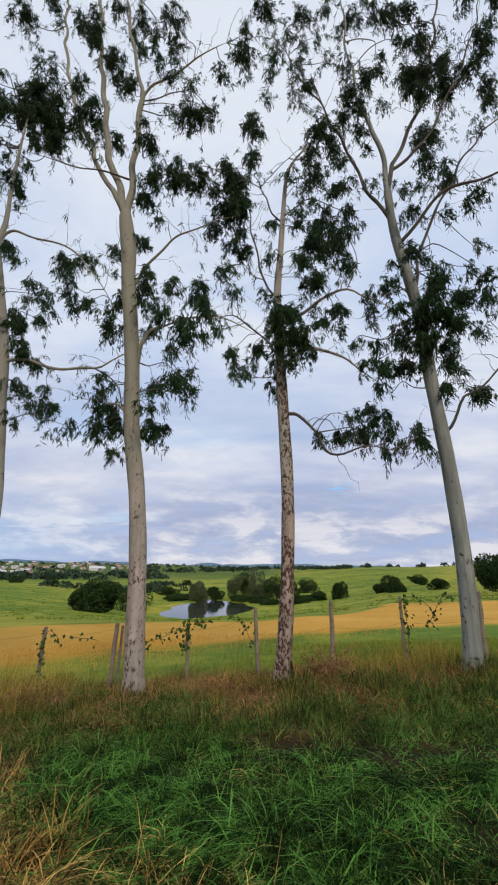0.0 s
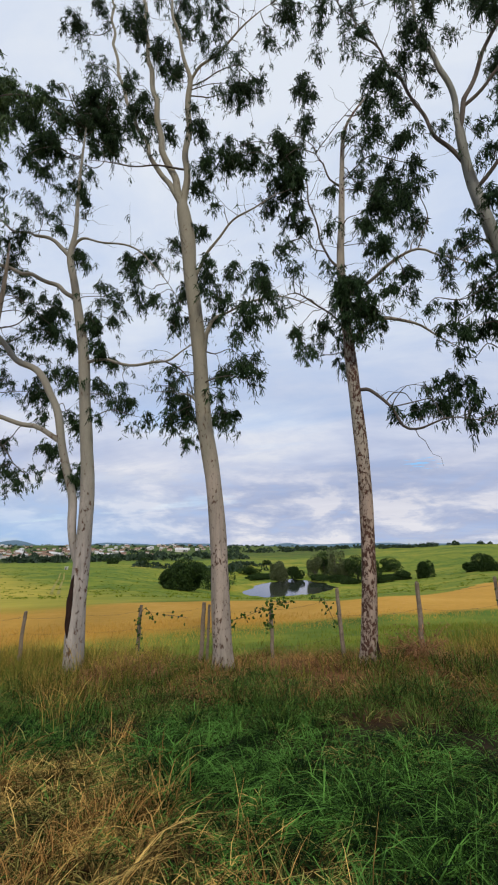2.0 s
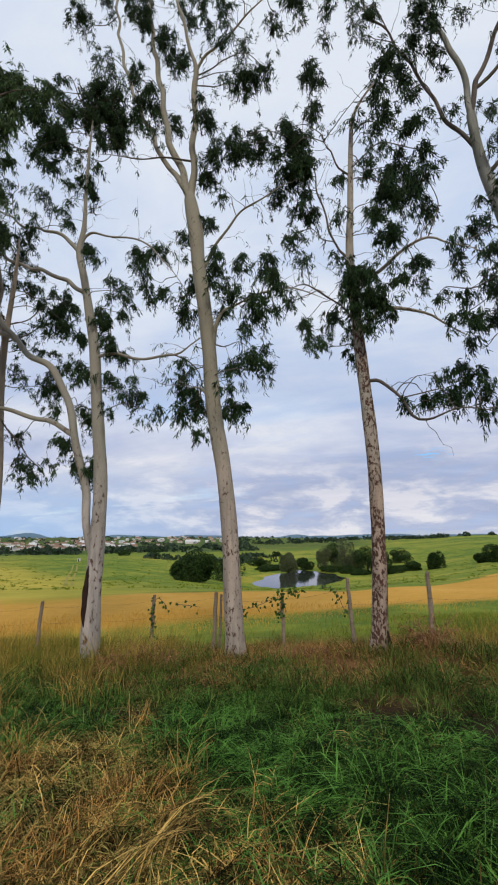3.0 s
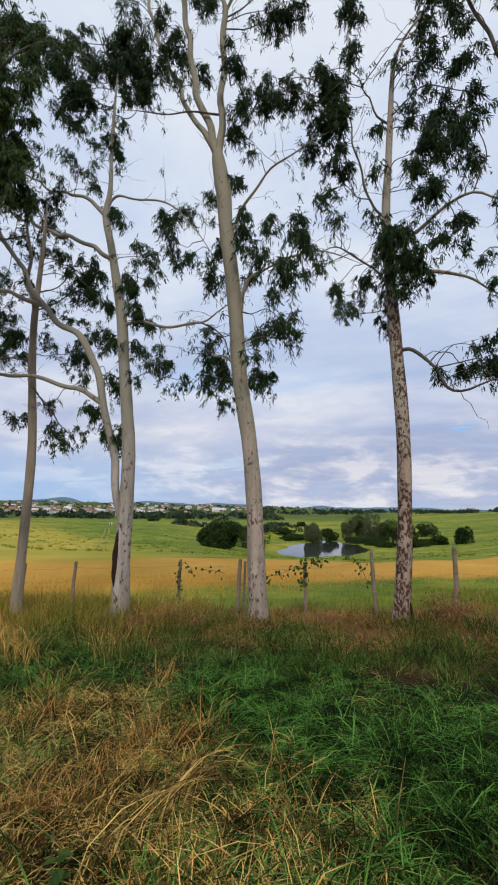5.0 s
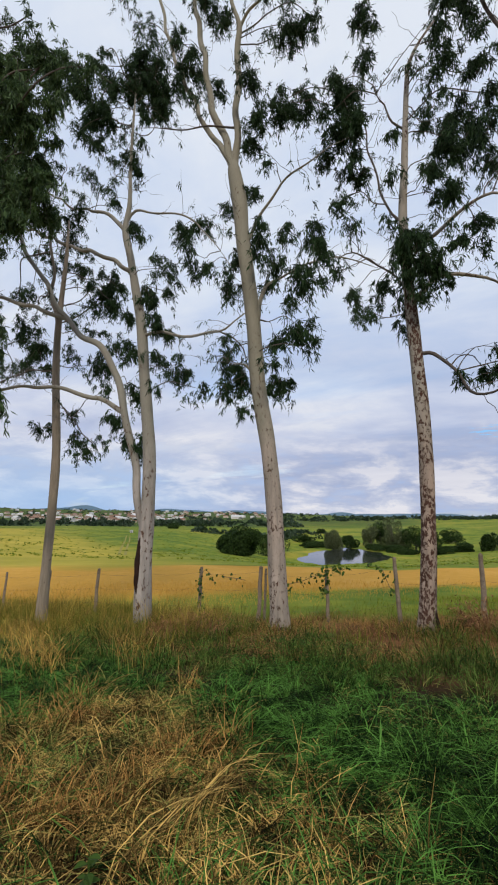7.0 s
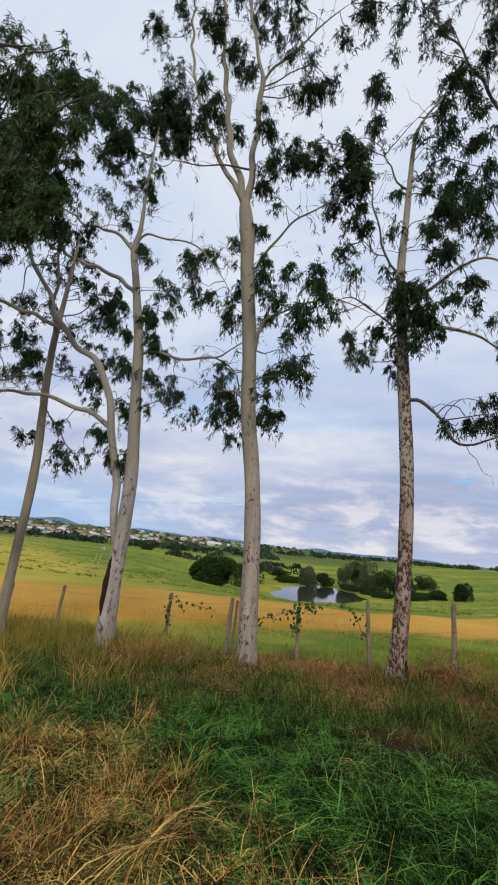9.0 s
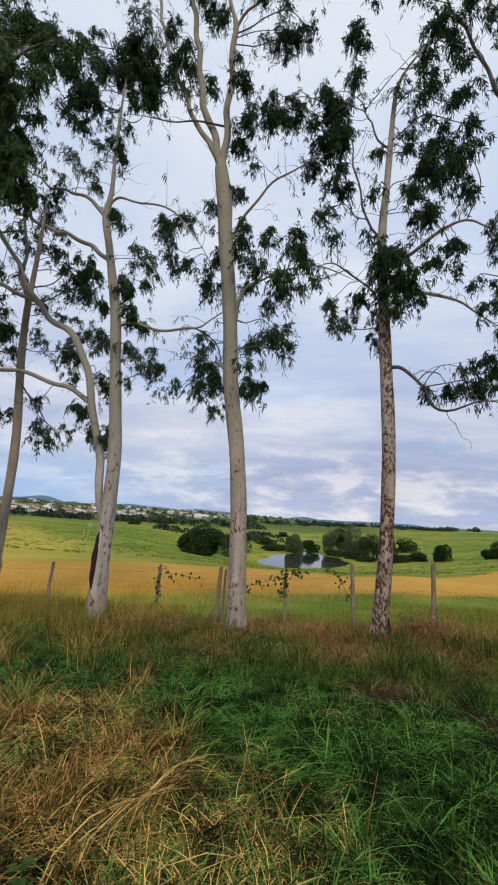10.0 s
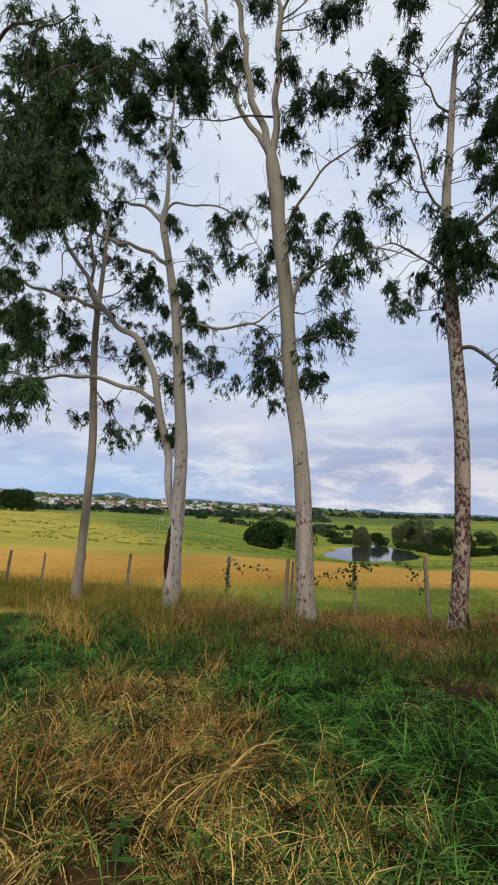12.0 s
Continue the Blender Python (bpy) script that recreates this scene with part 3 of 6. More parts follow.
limb(g, "limb", [(-1.10, 0.00, 9.37, 0.103), (-1.42, 0.03, 10.48, 0.083), (-1.83, 0.08, 11.63, 0.078), (-2.01, 0.14, 12.71, 0.073), (-2.29, 0.22, 14.10, 0.068), (-2.65, 0.30, 16.02, 0.059), (-2.96, 0.40, 18.39, 0.049), (-3.31, 0.50, 20.40, 0.033)])
limb(g, "limb", [(-1.05, 0.00, 9.36, 0.093), (-1.05, -0.03, 10.82, 0.073), (-1.04, -0.08, 11.81, 0.072), (-1.00, -0.14, 12.85, 0.066), (-1.05, -0.22, 13.41, 0.049), (-1.29, -0.30, 14.51, 0.038), (-1.47, -0.40, 15.47, 0.033), (-1.74, -0.50, 17.26, 0.023)])
limb(g, "limb", [(-1.10, 0.00, 13.25, 0.038), (-0.74, -0.04, 13.65, 0.032), (-0.19, -0.11, 13.99, 0.025), (0.37, -0.19, 14.29, 0.019), (0.87, -0.30, 14.37, 0.011)])
limb(g, "limb", [(-1.14, 0.00, 9.50, 0.078), (-1.43, 0.04, 10.15, 0.067), (-1.92, 0.11, 10.93, 0.057), (-2.43, 0.21, 12.20, 0.053), (-3.01, 0.32, 13.62, 0.048), (-3.60, 0.45, 15.40, 0.044), (-4.04, 0.58, 17.39, 0.039), (-4.34, 0.74, 19.34, 0.034), (-4.77, 0.90, 21.29, 0.023)])
limb(g, "limb", [(-1.03, 0.00, 10.50, 0.026), (-1.57, -0.10, 10.64, 0.021), (-2.10, -0.28, 10.68, 0.015), (-2.53, -0.52, 10.56, 0.014), (-2.90, -0.80, 10.46, 0.006)])
limb(g, "limb", [(-0.48, 0.00, 5.73, 0.060), (-0.46, 0.05, 6.21, 0.044), (-0.38, 0.15, 6.56, 0.032), (-0.12, 0.28, 6.74, 0.024), (0.53, 0.44, 6.96, 0.020), (1.03, 0.61, 7.16, 0.016), (1.57, 0.80, 6.94, 0.009)])
limb(g, "limb", [(-0.74, 0.00, 7.56, 0.040), (-0.48, -0.06, 7.92, 0.030), (-0.10, -0.18, 8.28, 0.025), (0.18, -0.32, 8.49, 0.020), (0.72, -0.50, 8.53, 0.015), (1.17, -0.70, 8.41, 0.008)])
limb(g, "limb", [(-0.53, 0.00, 4.52, 0.032), (-0.67, -0.08, 4.68, 0.026), (-0.74, -0.22, 4.72, 0.018), (-0.80, -0.40, 4.69, 0.010)])
foliage(g, [(1.50, -0.54, 13.56, 0.27, 0.54, 0.8), (0.84, 0.43, 14.58, 0.15, 0.40, 0.7), (1.51, 0.41, 16.45, 0.16, 0.25, 0.7), (2.31, -0.65, 13.08, 0.13, 0.28, 0.8), (2.15, 0.22, 14.01, 0.09, 0.18, 0.6), (2.18, -0.62, 13.93, 0.24, 0.17, 0.4), (2.11, -0.54, 15.05, 0.28, 0.30, 0.8), (2.16, -0.20, 12.39, 0.11, 0.21, 0.4), (-5.14, 0.04, 17.19, 0.42, 0.38, 0.8), (-4.05, 0.14, 17.62, 0.30, 0.39, 0.7), (-3.36, 0.49, 17.04, 0.34, 0.44, 0.7), (-2.59, -0.33, 16.08, 0.22, 0.32, 0.6), (-2.41, -0.35, 13.06, 0.31, 0.37, 0.8), (-2.52, 0.18, 13.09, 0.37, 0.34, 0.85)])
foliage(g, [(-2.16, -0.66, 11.36, 0.21, 0.30, 0.7), (-1.97, -0.26, 11.53, 0.20, 0.28, 0.4), (-1.83, 0.42, 12.34, 0.18, 0.23, 0.9), (-2.64, 0.14, 16.04, 0.26, 0.47, 0.7), (-2.14, 0.02, 15.05, 0.23, 0.40, 0.9), (-2.10, 0.63, 15.41, 0.33, 0.38, 0.8), (-1.40, -0.24, 13.44, 0.21, 0.15, 0.8), (-3.50, -0.31, 14.20, 0.37, 0.31, 0.45), (-3.08, -0.57, 13.00, 0.28, 0.17, 0.5), (-3.98, -0.40, 14.61, 0.15, 0.12, 0.6), (-1.81, -0.41, 15.79, 0.18, 0.39, 0.6), (-1.74, 0.50, 17.35, 0.20, 0.71, 0.7), (-1.57, 0.55, 16.29, 0.25, 0.26, 0.7), (-0.19, -0.57, 15.02, 0.34, 0.20, 0.9)])
foliage(g, [(-0.10, -0.64, 14.01, 0.17, 0.43, 0.6), (-1.22, 0.65, 16.79, 0.25, 0.44, 0.6), (-0.73, -0.07, 14.48, 0.15, 0.23, 0.6), (-0.18, -0.25, 13.67, 0.36, 0.30, 0.6), (0.10, -0.19, 12.45, 0.39, 0.32, 0.8), (0.40, 0.04, 12.36, 0.22, 0.37, 0.85), (0.76, 0.02, 12.40, 0.18, 0.48, 0.5), (0.01, 0.65, 14.49, 0.31, 0.20, 0.5), (-0.56, -0.53, 11.11, 0.22, 0.34, 0.95), (-0.83, 0.42, 10.20, 0.14, 0.26, 0.6), (-0.83, 0.04, 10.04, 0.12, 0.35, 0.8), (-0.24, -0.26, 8.99, 0.09, 0.17, 0.4), (-1.46, 0.45, 8.83, 0.16, 0.35, 0.6), (-0.72, 0.12, 8.64, 0.15, 0.29, 0.8)])
foliage(g, [(-0.23, -0.51, 7.21, 0.17, 0.33, 0.7), (-0.63, 0.33, 7.46, 0.15, 0.33, 0.8), (0.04, -0.52, 6.41, 0.27, 0.23, 0.7), (-0.41, 0.31, 6.55, 0.14, 0.16, 0.7), (0.31, -0.47, 7.08, 0.22, 0.21, 0.7), (0.57, 0.36, 7.56, 0.17, 0.46, 0.95), (0.63, -0.48, 6.04, 0.32, 0.31, 0.85), (0.92, -0.52, 6.37, 0.16, 0.28, 0.8), (0.13, 0.46, 6.21, 0.18, 0.18, 0.7), (0.42, -0.18, 5.23, 0.32, 0.25, 0.85), (-0.32, 0.52, 5.48, 0.21, 0.27, 0.7), (0.02, -0.50, 4.61, 0.12, 0.21, 0.5), (-0.19, 0.57, 4.49, 0.28, 0.34, 0.85), (0.75, -0.31, 4.95, 0.07, 0.20, 0.5)])
foliage(g, [(-1.09, -0.28, 5.13, 0.19, 0.20, 0.5), (-1.38, 0.66, 5.05, 0.29, 0.25, 0.75), (-1.31, 0.15, 4.42, 0.24, 0.21, 0.7), (-0.95, 0.28, 4.52, 0.18, 0.35, 0.9), (-1.08, 0.11, 4.06, 0.16, 0.16, 0.5), (-0.81, 0.19, 3.89, 0.08, 0.20, 0.6), (-1.51, 0.60, 6.92, 0.32, 0.27, 0.75), (-1.22, 0.35, 7.28, 0.13, 0.26, 0.9)])
leafed(g, 21)

g = gum_tree((0.34, 7.30, -0.07), BARK_FLAKED, "slim eucalyptus with flaking reddish-brown bark and dense dark clumps", 0.048)
limb(g, "trunk", [(0.00, 0.00, 0.00, 0.177), (0.01, 0.00, 0.32, 0.139), (0.08, 0.00, 1.25, 0.119), (0.11, 0.00, 2.26, 0.115), (0.11, 0.00, 3.26, 0.115), (0.07, 0.00, 4.35, 0.111), (0.04, 0.00, 5.05, 0.109), (0.00, 0.00, 5.92, 0.097), (-0.03, 0.00, 6.98, 0.085), (-0.02, 0.00, 7.54, 0.076), (0.04, 0.00, 8.27, 0.066), (0.10, 0.00, 9.16, 0.057), (0.17, 0.00, 10.12, 0.047), (0.25, 0.00, 10.68, 0.036), (0.47, 0.00, 11.10, 0.024), (0.74, 0.00, 11.43, 0.018)])
limb(g, "limb", [(0.14, 0.00, 4.52, 0.039), (0.28, -0.04, 4.56, 0.034), (0.42, -0.11, 4.45, 0.029), (0.63, -0.20, 4.09, 0.024), (0.79, -0.30, 3.75, 0.023), (1.12, -0.42, 3.66, 0.018), (1.43, -0.55, 3.71, 0.012), (1.80, -0.70, 3.62, 0.007)])
limb(g, "limb", [(0.07, 0.00, 5.47, 0.052), (0.23, 0.05, 5.74, 0.048), (0.42, 0.13, 5.95, 0.042), (0.85, 0.25, 6.09, 0.034), (1.27, 0.38, 6.00, 0.023), (1.61, 0.53, 5.75, 0.018), (1.95, 0.70, 5.64, 0.012)])
limb(g, "limb", [(-0.00, 0.00, 6.44, 0.050), (0.18, -0.03, 6.60, 0.044), (0.40, -0.10, 6.70, 0.038), (0.84, -0.18, 6.95, 0.030), (1.40, -0.27, 7.13, 0.022), (1.72, -0.38, 6.80, 0.014), (2.09, -0.50, 6.50, 0.008)])
limb(g, "limb", [(-0.03, 0.00, 7.12, 0.031), (-0.22, 0.05, 7.45, 0.023), (-0.41, 0.15, 8.13, 0.022), (-0.55, 0.28, 8.87, 0.018), (-0.68, 0.43, 9.81, 0.014), (-0.88, 0.60, 10.78, 0.011)])
limb(g, "limb", [(0.10, 0.00, 9.19, 0.025), (-0.12, -0.04, 9.40, 0.020), (-0.27, -0.13, 9.81, 0.015), (-0.42, -0.23, 9.95, 0.011), (-0.13, -0.36, 10.11, 0.010), (0.37, -0.50, 10.54, 0.006)])
limb(g, "limb", [(0.02, 0.00, 5.66, 0.022), (-0.28, 0.05, 6.22, 0.018), (-0.64, 0.14, 6.62, 0.017), (-0.96, 0.26, 6.93, 0.013), (-1.24, 0.40, 7.07, 0.009)])
foliage(g, [(-2.85, -0.23, 10.38, 0.29, 0.32, 0.9), (-2.38, -0.19, 10.60, 0.27, 0.39, 1), (-2.10, 0.45, 11.22, 0.35, 0.38, 0.9), (-1.11, -0.33, 10.29, 0.32, 0.54, 1), (-0.83, -0.32, 9.29, 0.25, 0.58, 1), (-1.19, -0.04, 9.45, 0.23, 0.34, 0.8), (-1.61, 0.52, 9.55, 0.19, 0.32, 0.8), (-0.93, 0.68, 9.15, 0.25, 0.50, 0.85), (-0.98, -0.68, 7.35, 0.25, 0.16, 0.6), (-0.82, -0.52, 7.00, 0.18, 0.09, 0.7), (-1.16, -0.67, 5.97, 0.15, 0.16, 0.4), (-1.01, -0.16, 5.76, 0.20, 0.33, 0.45), (-0.75, -0.39, 5.27, 0.15, 0.31, 0.6), (-1.32, -0.46, 9.57, 0.20, 0.16, 0.8)])
foliage(g, [(-0.54, -0.28, 11.70, 0.23, 0.38, 0.9), (-0.63, 0.45, 11.56, 0.14, 0.45, 0.8), (0.81, 0.20, 11.39, 0.21, 0.26, 0.8), (0.83, -0.56, 9.84, 0.21, 0.31, 0.9), (0.30, -0.17, 10.27, 0.13, 0.19, 0.5), (0.60, -0.37, 9.65, 0.25, 0.10, 0.6), (1.40, 0.07, 9.88, 0.18, 0.27, 0.9), (1.57, -0.15, 9.11, 0.18, 0.14, 0.9), (1.03, 0.44, 9.46, 0.33, 0.36, 1), (0.59, -0.25, 9.18, 0.25, 0.10, 0.8), (0.44, 0.57, 9.55, 0.12, 0.20, 0.8), (-0.09, -0.10, 8.92, 0.07, 0.16, 0.8), (0.77, -0.50, 7.96, 0.23, 0.46, 1), (0.50, -0.62, 7.59, 0.18, 0.23, 0.9)])
foliage(g, [(1.21, 0.07, 8.76, 0.15, 0.39, 1), (1.34, -0.56, 8.00, 0.16, 0.40, 0.7), (1.49, 0.16, 8.06, 0.17, 0.23, 0.9), (0.78, -0.64, 7.09, 0.15, 0.27, 1), (0.63, 0.25, 7.57, 0.12, 0.13, 0.8), (0.86, -0.53, 6.22, 0.13, 0.16, 0.9), (1.27, 0.27, 7.01, 0.13, 0.25, 0.9), (1.29, 0.55, 6.68, 0.10, 0.10, 0.6), (0.12, -0.28, 6.74, 0.28, 0.21, 0.95), (0.17, -0.35, 6.21, 0.31, 0.30, 1), (0.44, -0.44, 5.92, 0.20, 0.25, 1), (-0.05, -0.25, 6.44, 0.17, 0.24, 0.9), (0.06, -0.23, 5.81, 0.22, 0.14, 0.9), (-0.11, 0.41, 5.59, 0.09, 0.47, 0.65)])
foliage(g, [(0.21, -0.33, 5.51, 0.09, 0.20, 0.8), (0.68, 0.37, 6.01, 0.06, 0.10, 0.8), (-0.15, -0.33, 7.74, 0.13, 0.17, 0.5), (-0.42, 0.31, 6.14, 0.21, 0.27, 0.55), (-0.56, 0.37, 5.91, 0.14, 0.25, 0.5), (1.83, 0.67, 4.71, 0.21, 0.27, 0.8), (1.31, -0.01, 4.44, 0.15, 0.14, 0.5), (1.20, 0.67, 4.29, 0.20, 0.14, 0.8), (0.66, -0.10, 4.00, 0.17, 0.09, 0.5), (1.58, 0.43, 4.15, 0.28, 0.15, 0.8), (1.88, -0.48, 3.97, 0.09, 0.20, 0.95), (2.08, 0.53, 4.71, 0.16, 0.15, 0.5), (1.91, -0.04, 3.71, 0.09, 0.11, 0.6), (2.38, 0.45, 4.03, 0.15, 0.08, 0.3)])
foliage(g, [(-0.27, -0.44, 6.84, 0.10, 0.23, 0.4)])
scorch(g, [(0.16, -0.05, -0.15, 0.06), (0.135, -0.06, 0.05, 0.055), (0.115, -0.06, 0.22, 0.045), (0.10, -0.055, 0.36, 0.03), (0.095, -0.05, 0.45, 0.01)], "scar", "dark rotten hollow at the foot")
leafed(g, 33)

# TWIG's dark colour on its thinner limbs stands in for their shaded undersides
g = gum_tree((3.20, 7.10, 0.22), BARK_GREY, "leaning grey-green eucalyptus with many spreading upper limbs", 0.054)
limb(g, "trunk", [(0.00, 0.00, 0.00, 0.159), (0.03, 0.00, 0.31, 0.146), (0.06, 0.00, 0.86, 0.134), (0.08, 0.00, 1.53, 0.130), (0.07, 0.00, 2.43, 0.127), (0.03, 0.00, 3.41, 0.124), (-0.03, 0.00, 4.26, 0.119), (-0.08, 0.00, 5.05, 0.118), (-0.11, 0.00, 5.77, 0.117), (-0.15, 0.00, 6.49, 0.110), (-0.28, 0.00, 7.38, 0.109), (-0.40, 0.00, 8.11, 0.096), (-0.45, 0.00, 8.74, 0.087), (-0.46, 0.00, 9.39, 0.083)])
limb(g, "limb", [(-0.47, 0.00, 9.35, 0.053), (-0.31, 0.03, 9.95, 0.048), (-0.05, 0.08, 10.70, 0.044), (0.38, 0.14, 11.64, 0.039), (0.79, 0.22, 12.66, 0.035), (1.12, 0.30, 14.16, 0.031), (1.42, 0.40, 15.64, 0.028), (1.77, 0.50, 17.52, 0.020)])
limb(g, "limb", [(-0.45, 0.00, 9.36, 0.059), (-0.51, -0.03, 10.46, 0.054), (-0.72, -0.08, 11.29, 0.048), (-0.91, -0.14, 11.83, 0.037), (-1.02, -0.22, 12.73, 0.027), (-1.15, -0.30, 13.81, 0.022), (-1.17, -0.40, 15.13, 0.017)])
limb(g, "limb", [(-0.50, 0.00, 8.59, 0.044), (-0.88, 0.04, 9.48, 0.036), (-1.20, 0.12, 10.72, 0.032), (-1.47, 0.22, 11.66, 0.028), (-1.65, 0.35, 12.49, 0.024), (-2.07, 0.48, 13.63, 0.020), (-2.37, 0.64, 14.82, 0.016), (-2.83, 0.80, 16.14, 0.012)])
limb(g, "limb", [(-0.37, 0.00, 7.88, 0.047), (-0.18, -0.05, 8.11, 0.040), (0.25, -0.15, 8.65, 0.034), (0.64, -0.28, 8.97, 0.033), (1.04, -0.43, 9.06, 0.027), (1.48, -0.61, 8.99, 0.021), (1.97, -0.80, 8.91, 0.013)])
limb(g, "limb", [(-0.14, 0.00, 6.59, 0.033), (-0.04, 0.02, 7.21, 0.029), (0.07, 0.06, 7.80, 0.029), (0.45, 0.11, 8.66, 0.028), (1.00, 0.17, 9.72, 0.025), (1.57, 0.24, 10.75, 0.021), (2.27, 0.32, 11.67, 0.017), (3.17, 0.40, 12.60, 0.010)])
limb(g, "limb", [(-0.25, 0.00, 9.91, 0.037), (0.15, -0.04, 10.31, 0.032), (0.54, -0.13, 10.84, 0.026), (1.15, -0.23, 12.04, 0.022), (1.61, -0.36, 13.09, 0.017), (1.99, -0.50, 14.37, 0.013)])
limb(g, "limb", [(0.04, 0.00, 3.72, 0.033), (0.16, -0.03, 3.89, 0.028), (0.28, -0.10, 4.10, 0.024), (0.42, -0.18, 4.38, 0.023), (0.68, -0.27, 4.55, 0.019), (0.89, -0.38, 4.80, 0.015), (1.27, -0.50, 5.17, 0.010)])
foliage(g, [(-2.22, 0.12, 15.79, 0.31, 0.32, 0.7), (-1.52, 0.19, 16.06, 0.28, 0.29, 0.6), (-2.31, 0.55, 14.30, 0.26, 0.32, 0.6), (-2.52, -0.45, 12.16, 0.18, 0.18, 0.5), (-2.06, 0.17, 13.30, 0.20, 0.17, 0.8), (-2.70, -0.48, 14.01, 0.28, 0.19, 0.4), (-2.26, -0.10, 14.24, 0.29, 0.20, 0.4), (-1.75, 0.47, 15.46, 0.31, 0.21, 0.35), (-1.37, 0.65, 14.80, 0.26, 0.21, 0.4), (-1.01, 0.57, 16.01, 0.29, 0.30, 0.4), (-1.22, -0.28, 12.95, 0.19, 0.28, 0.6), (-2.32, -0.14, 12.05, 0.16, 0.10, 0.4), (-1.95, -0.66, 10.53, 0.22, 0.28, 1), (-1.48, 0.49, 11.44, 0.20, 0.35, 0.9)])
foliage(g, [(-1.47, -0.39, 11.13, 0.11, 0.33, 0.8), (-1.60, -0.43, 9.78, 0.12, 0.14, 0.8), (-1.33, -0.50, 11.65, 0.18, 0.32, 0.9), (-1.03, -0.45, 11.33, 0.16, 0.48, 0.7), (-0.88, 0.07, 11.24, 0.12, 0.18, 0.9), (-0.65, -0.24, 12.56, 0.19, 0.28, 0.9), (-0.18, 0.26, 13.74, 0.16, 0.20, 0.8), (-0.28, 0.27, 12.45, 0.15, 0.19, 0.5), (-0.44, 0.52, 16.45, 0.38, 0.33, 0.9), (0.12, 0.10, 15.44, 0.34, 0.34, 0.9), (0.29, -0.43, 14.41, 0.14, 0.26, 0.9), (0.94, 0.47, 14.97, 0.33, 0.43, 0.9), (0.52, 0.01, 13.02, 0.39, 0.46, 1), (1.10, 0.19, 13.47, 0.28, 0.56, 0.9)])
foliage(g, [(1.22, 0.27, 12.58, 0.28, 0.41, 0.95), (0.52, -0.24, 11.94, 0.23, 0.24, 0.8), (-0.08, -0.69, 12.95, 0.06, 0.15, 0.8), (0.15, -0.24, 12.08, 0.14, 0.18, 0.6), (0.75, 0.30, 11.29, 0.38, 0.37, 0.85), (0.20, -0.53, 9.45, 0.16, 0.22, 0.9), (0.91, 0.29, 9.99, 0.21, 0.27, 0.9), (0.04, -0.51, 8.93, 0.08, 0.13, 0.6), (-0.86, 0.27, 10.91, 0.12, 0.25, 0.3), (-0.81, -0.16, 9.37, 0.13, 0.23, 0.3), (-1.34, -0.40, 9.12, 0.11, 0.16, 0.4), (-0.19, 0.13, 9.41, 0.18, 0.21, 0.5), (0.12, 0.17, 8.79, 0.17, 0.17, 0.6), (0.42, -0.41, 8.17, 0.10, 0.13, 0.5)])
foliage(g, [(-0.30, -0.30, 8.27, 0.10, 0.13, 0.4), (1.70, -0.68, 12.81, 0.30, 0.30, 0.8), (2.01, 0.36, 13.63, 0.33, 0.39, 0.8), (1.68, -0.60, 11.32, 0.13, 0.48, 0.9), (1.52, 0.33, 14.19, 0.10, 0.21, 0.7), (1.16, -0.19, 14.01, 0.10, 0.13, 0.4), (1.77, -0.30, 14.89, 0.25, 0.16, 0.7), (2.41, -0.28, 14.61, 0.18, 0.26, 0.9), (1.85, 0.14, 11.37, 0.21, 0.18, 0.4), (1.40, 0.01, 9.15, 0.19, 0.18, 0.75), (1.12, -0.13, 8.78, 0.08, 0.09, 0.6), (-0.39, -0.18, 3.65, 0.11, 0.31, 0.85), (-0.86, 0.59, 6.63, 0.11, 0.30, 0.7), (-0.84, 0.65, 5.96, 0.13, 0.27, 0.6)])
foliage(g, [(-1.06, -0.47, 4.82, 0.16, 0.19, 0.95), (-1.19, 0.29, 5.25, 0.10, 0.08, 0.8), (-1.09, -0.22, 4.53, 0.07, 0.14, 0.6), (-0.53, 0.52, 7.21, 0.22, 0.17, 0.8), (-1.17, -0.50, 6.26, 0.09, 0.14, 0.6), (-0.57, -0.50, 6.05, 0.18, 0.12, 0.8), (-0.26, 0.38, 6.19, 0.21, 0.22, 0.8), (-0.43, 0.18, 5.56, 0.15, 0.21, 0.7), (-0.29, 0.59, 5.28, 0.18, 0.26, 0.8), (-1.38, 0.28, 5.78, 0.06, 0.11, 0.5), (-0.11, -0.43, 6.39, 0.25, 0.31, 0.9), (0.17, -0.44, 6.62, 0.21, 0.31, 1), (0.10, -0.27, 6.00, 0.30, 0.35, 1), (-0.20, -0.31, 5.74, 0.19, 0.35, 1)])
foliage(g, [(1.12, 0.60, 7.04, 0.29, 0.25, 1), (0.47, -0.27, 5.74, 0.18, 0.14, 0.8), (1.28, 0.61, 6.12, 0.13, 0.16, 0.6), (0.94, -0.49, 6.17, 0.13, 0.24, 0.8), (1.35, 0.18, 7.19, 0.15, 0.11, 0.8), (-0.22, -0.22, 5.27, 0.18, 0.30, 0.95), (0.34, 0.07, 5.23, 0.24, 0.36, 0.85), (0.16, -0.05, 4.58, 0.11, 0.22, 0.8), (-0.39, -0.60, 7.15, 0.15, 0.16, 0.95), (0.44, 0.66, 8.05, 0.14, 0.12, 0.7), (-0.70, -0.34, 7.00, 0.08, 0.13, 0.6), (1.51, 0.67, 8.34, 0.14, 0.17, 0.4), (0.82, -0.34, 6.99, 0.14, 0.09, 0.4), (0.76, -0.00, 4.47, 0.16, 0.15, 0.9)])
leafed(g, 45)

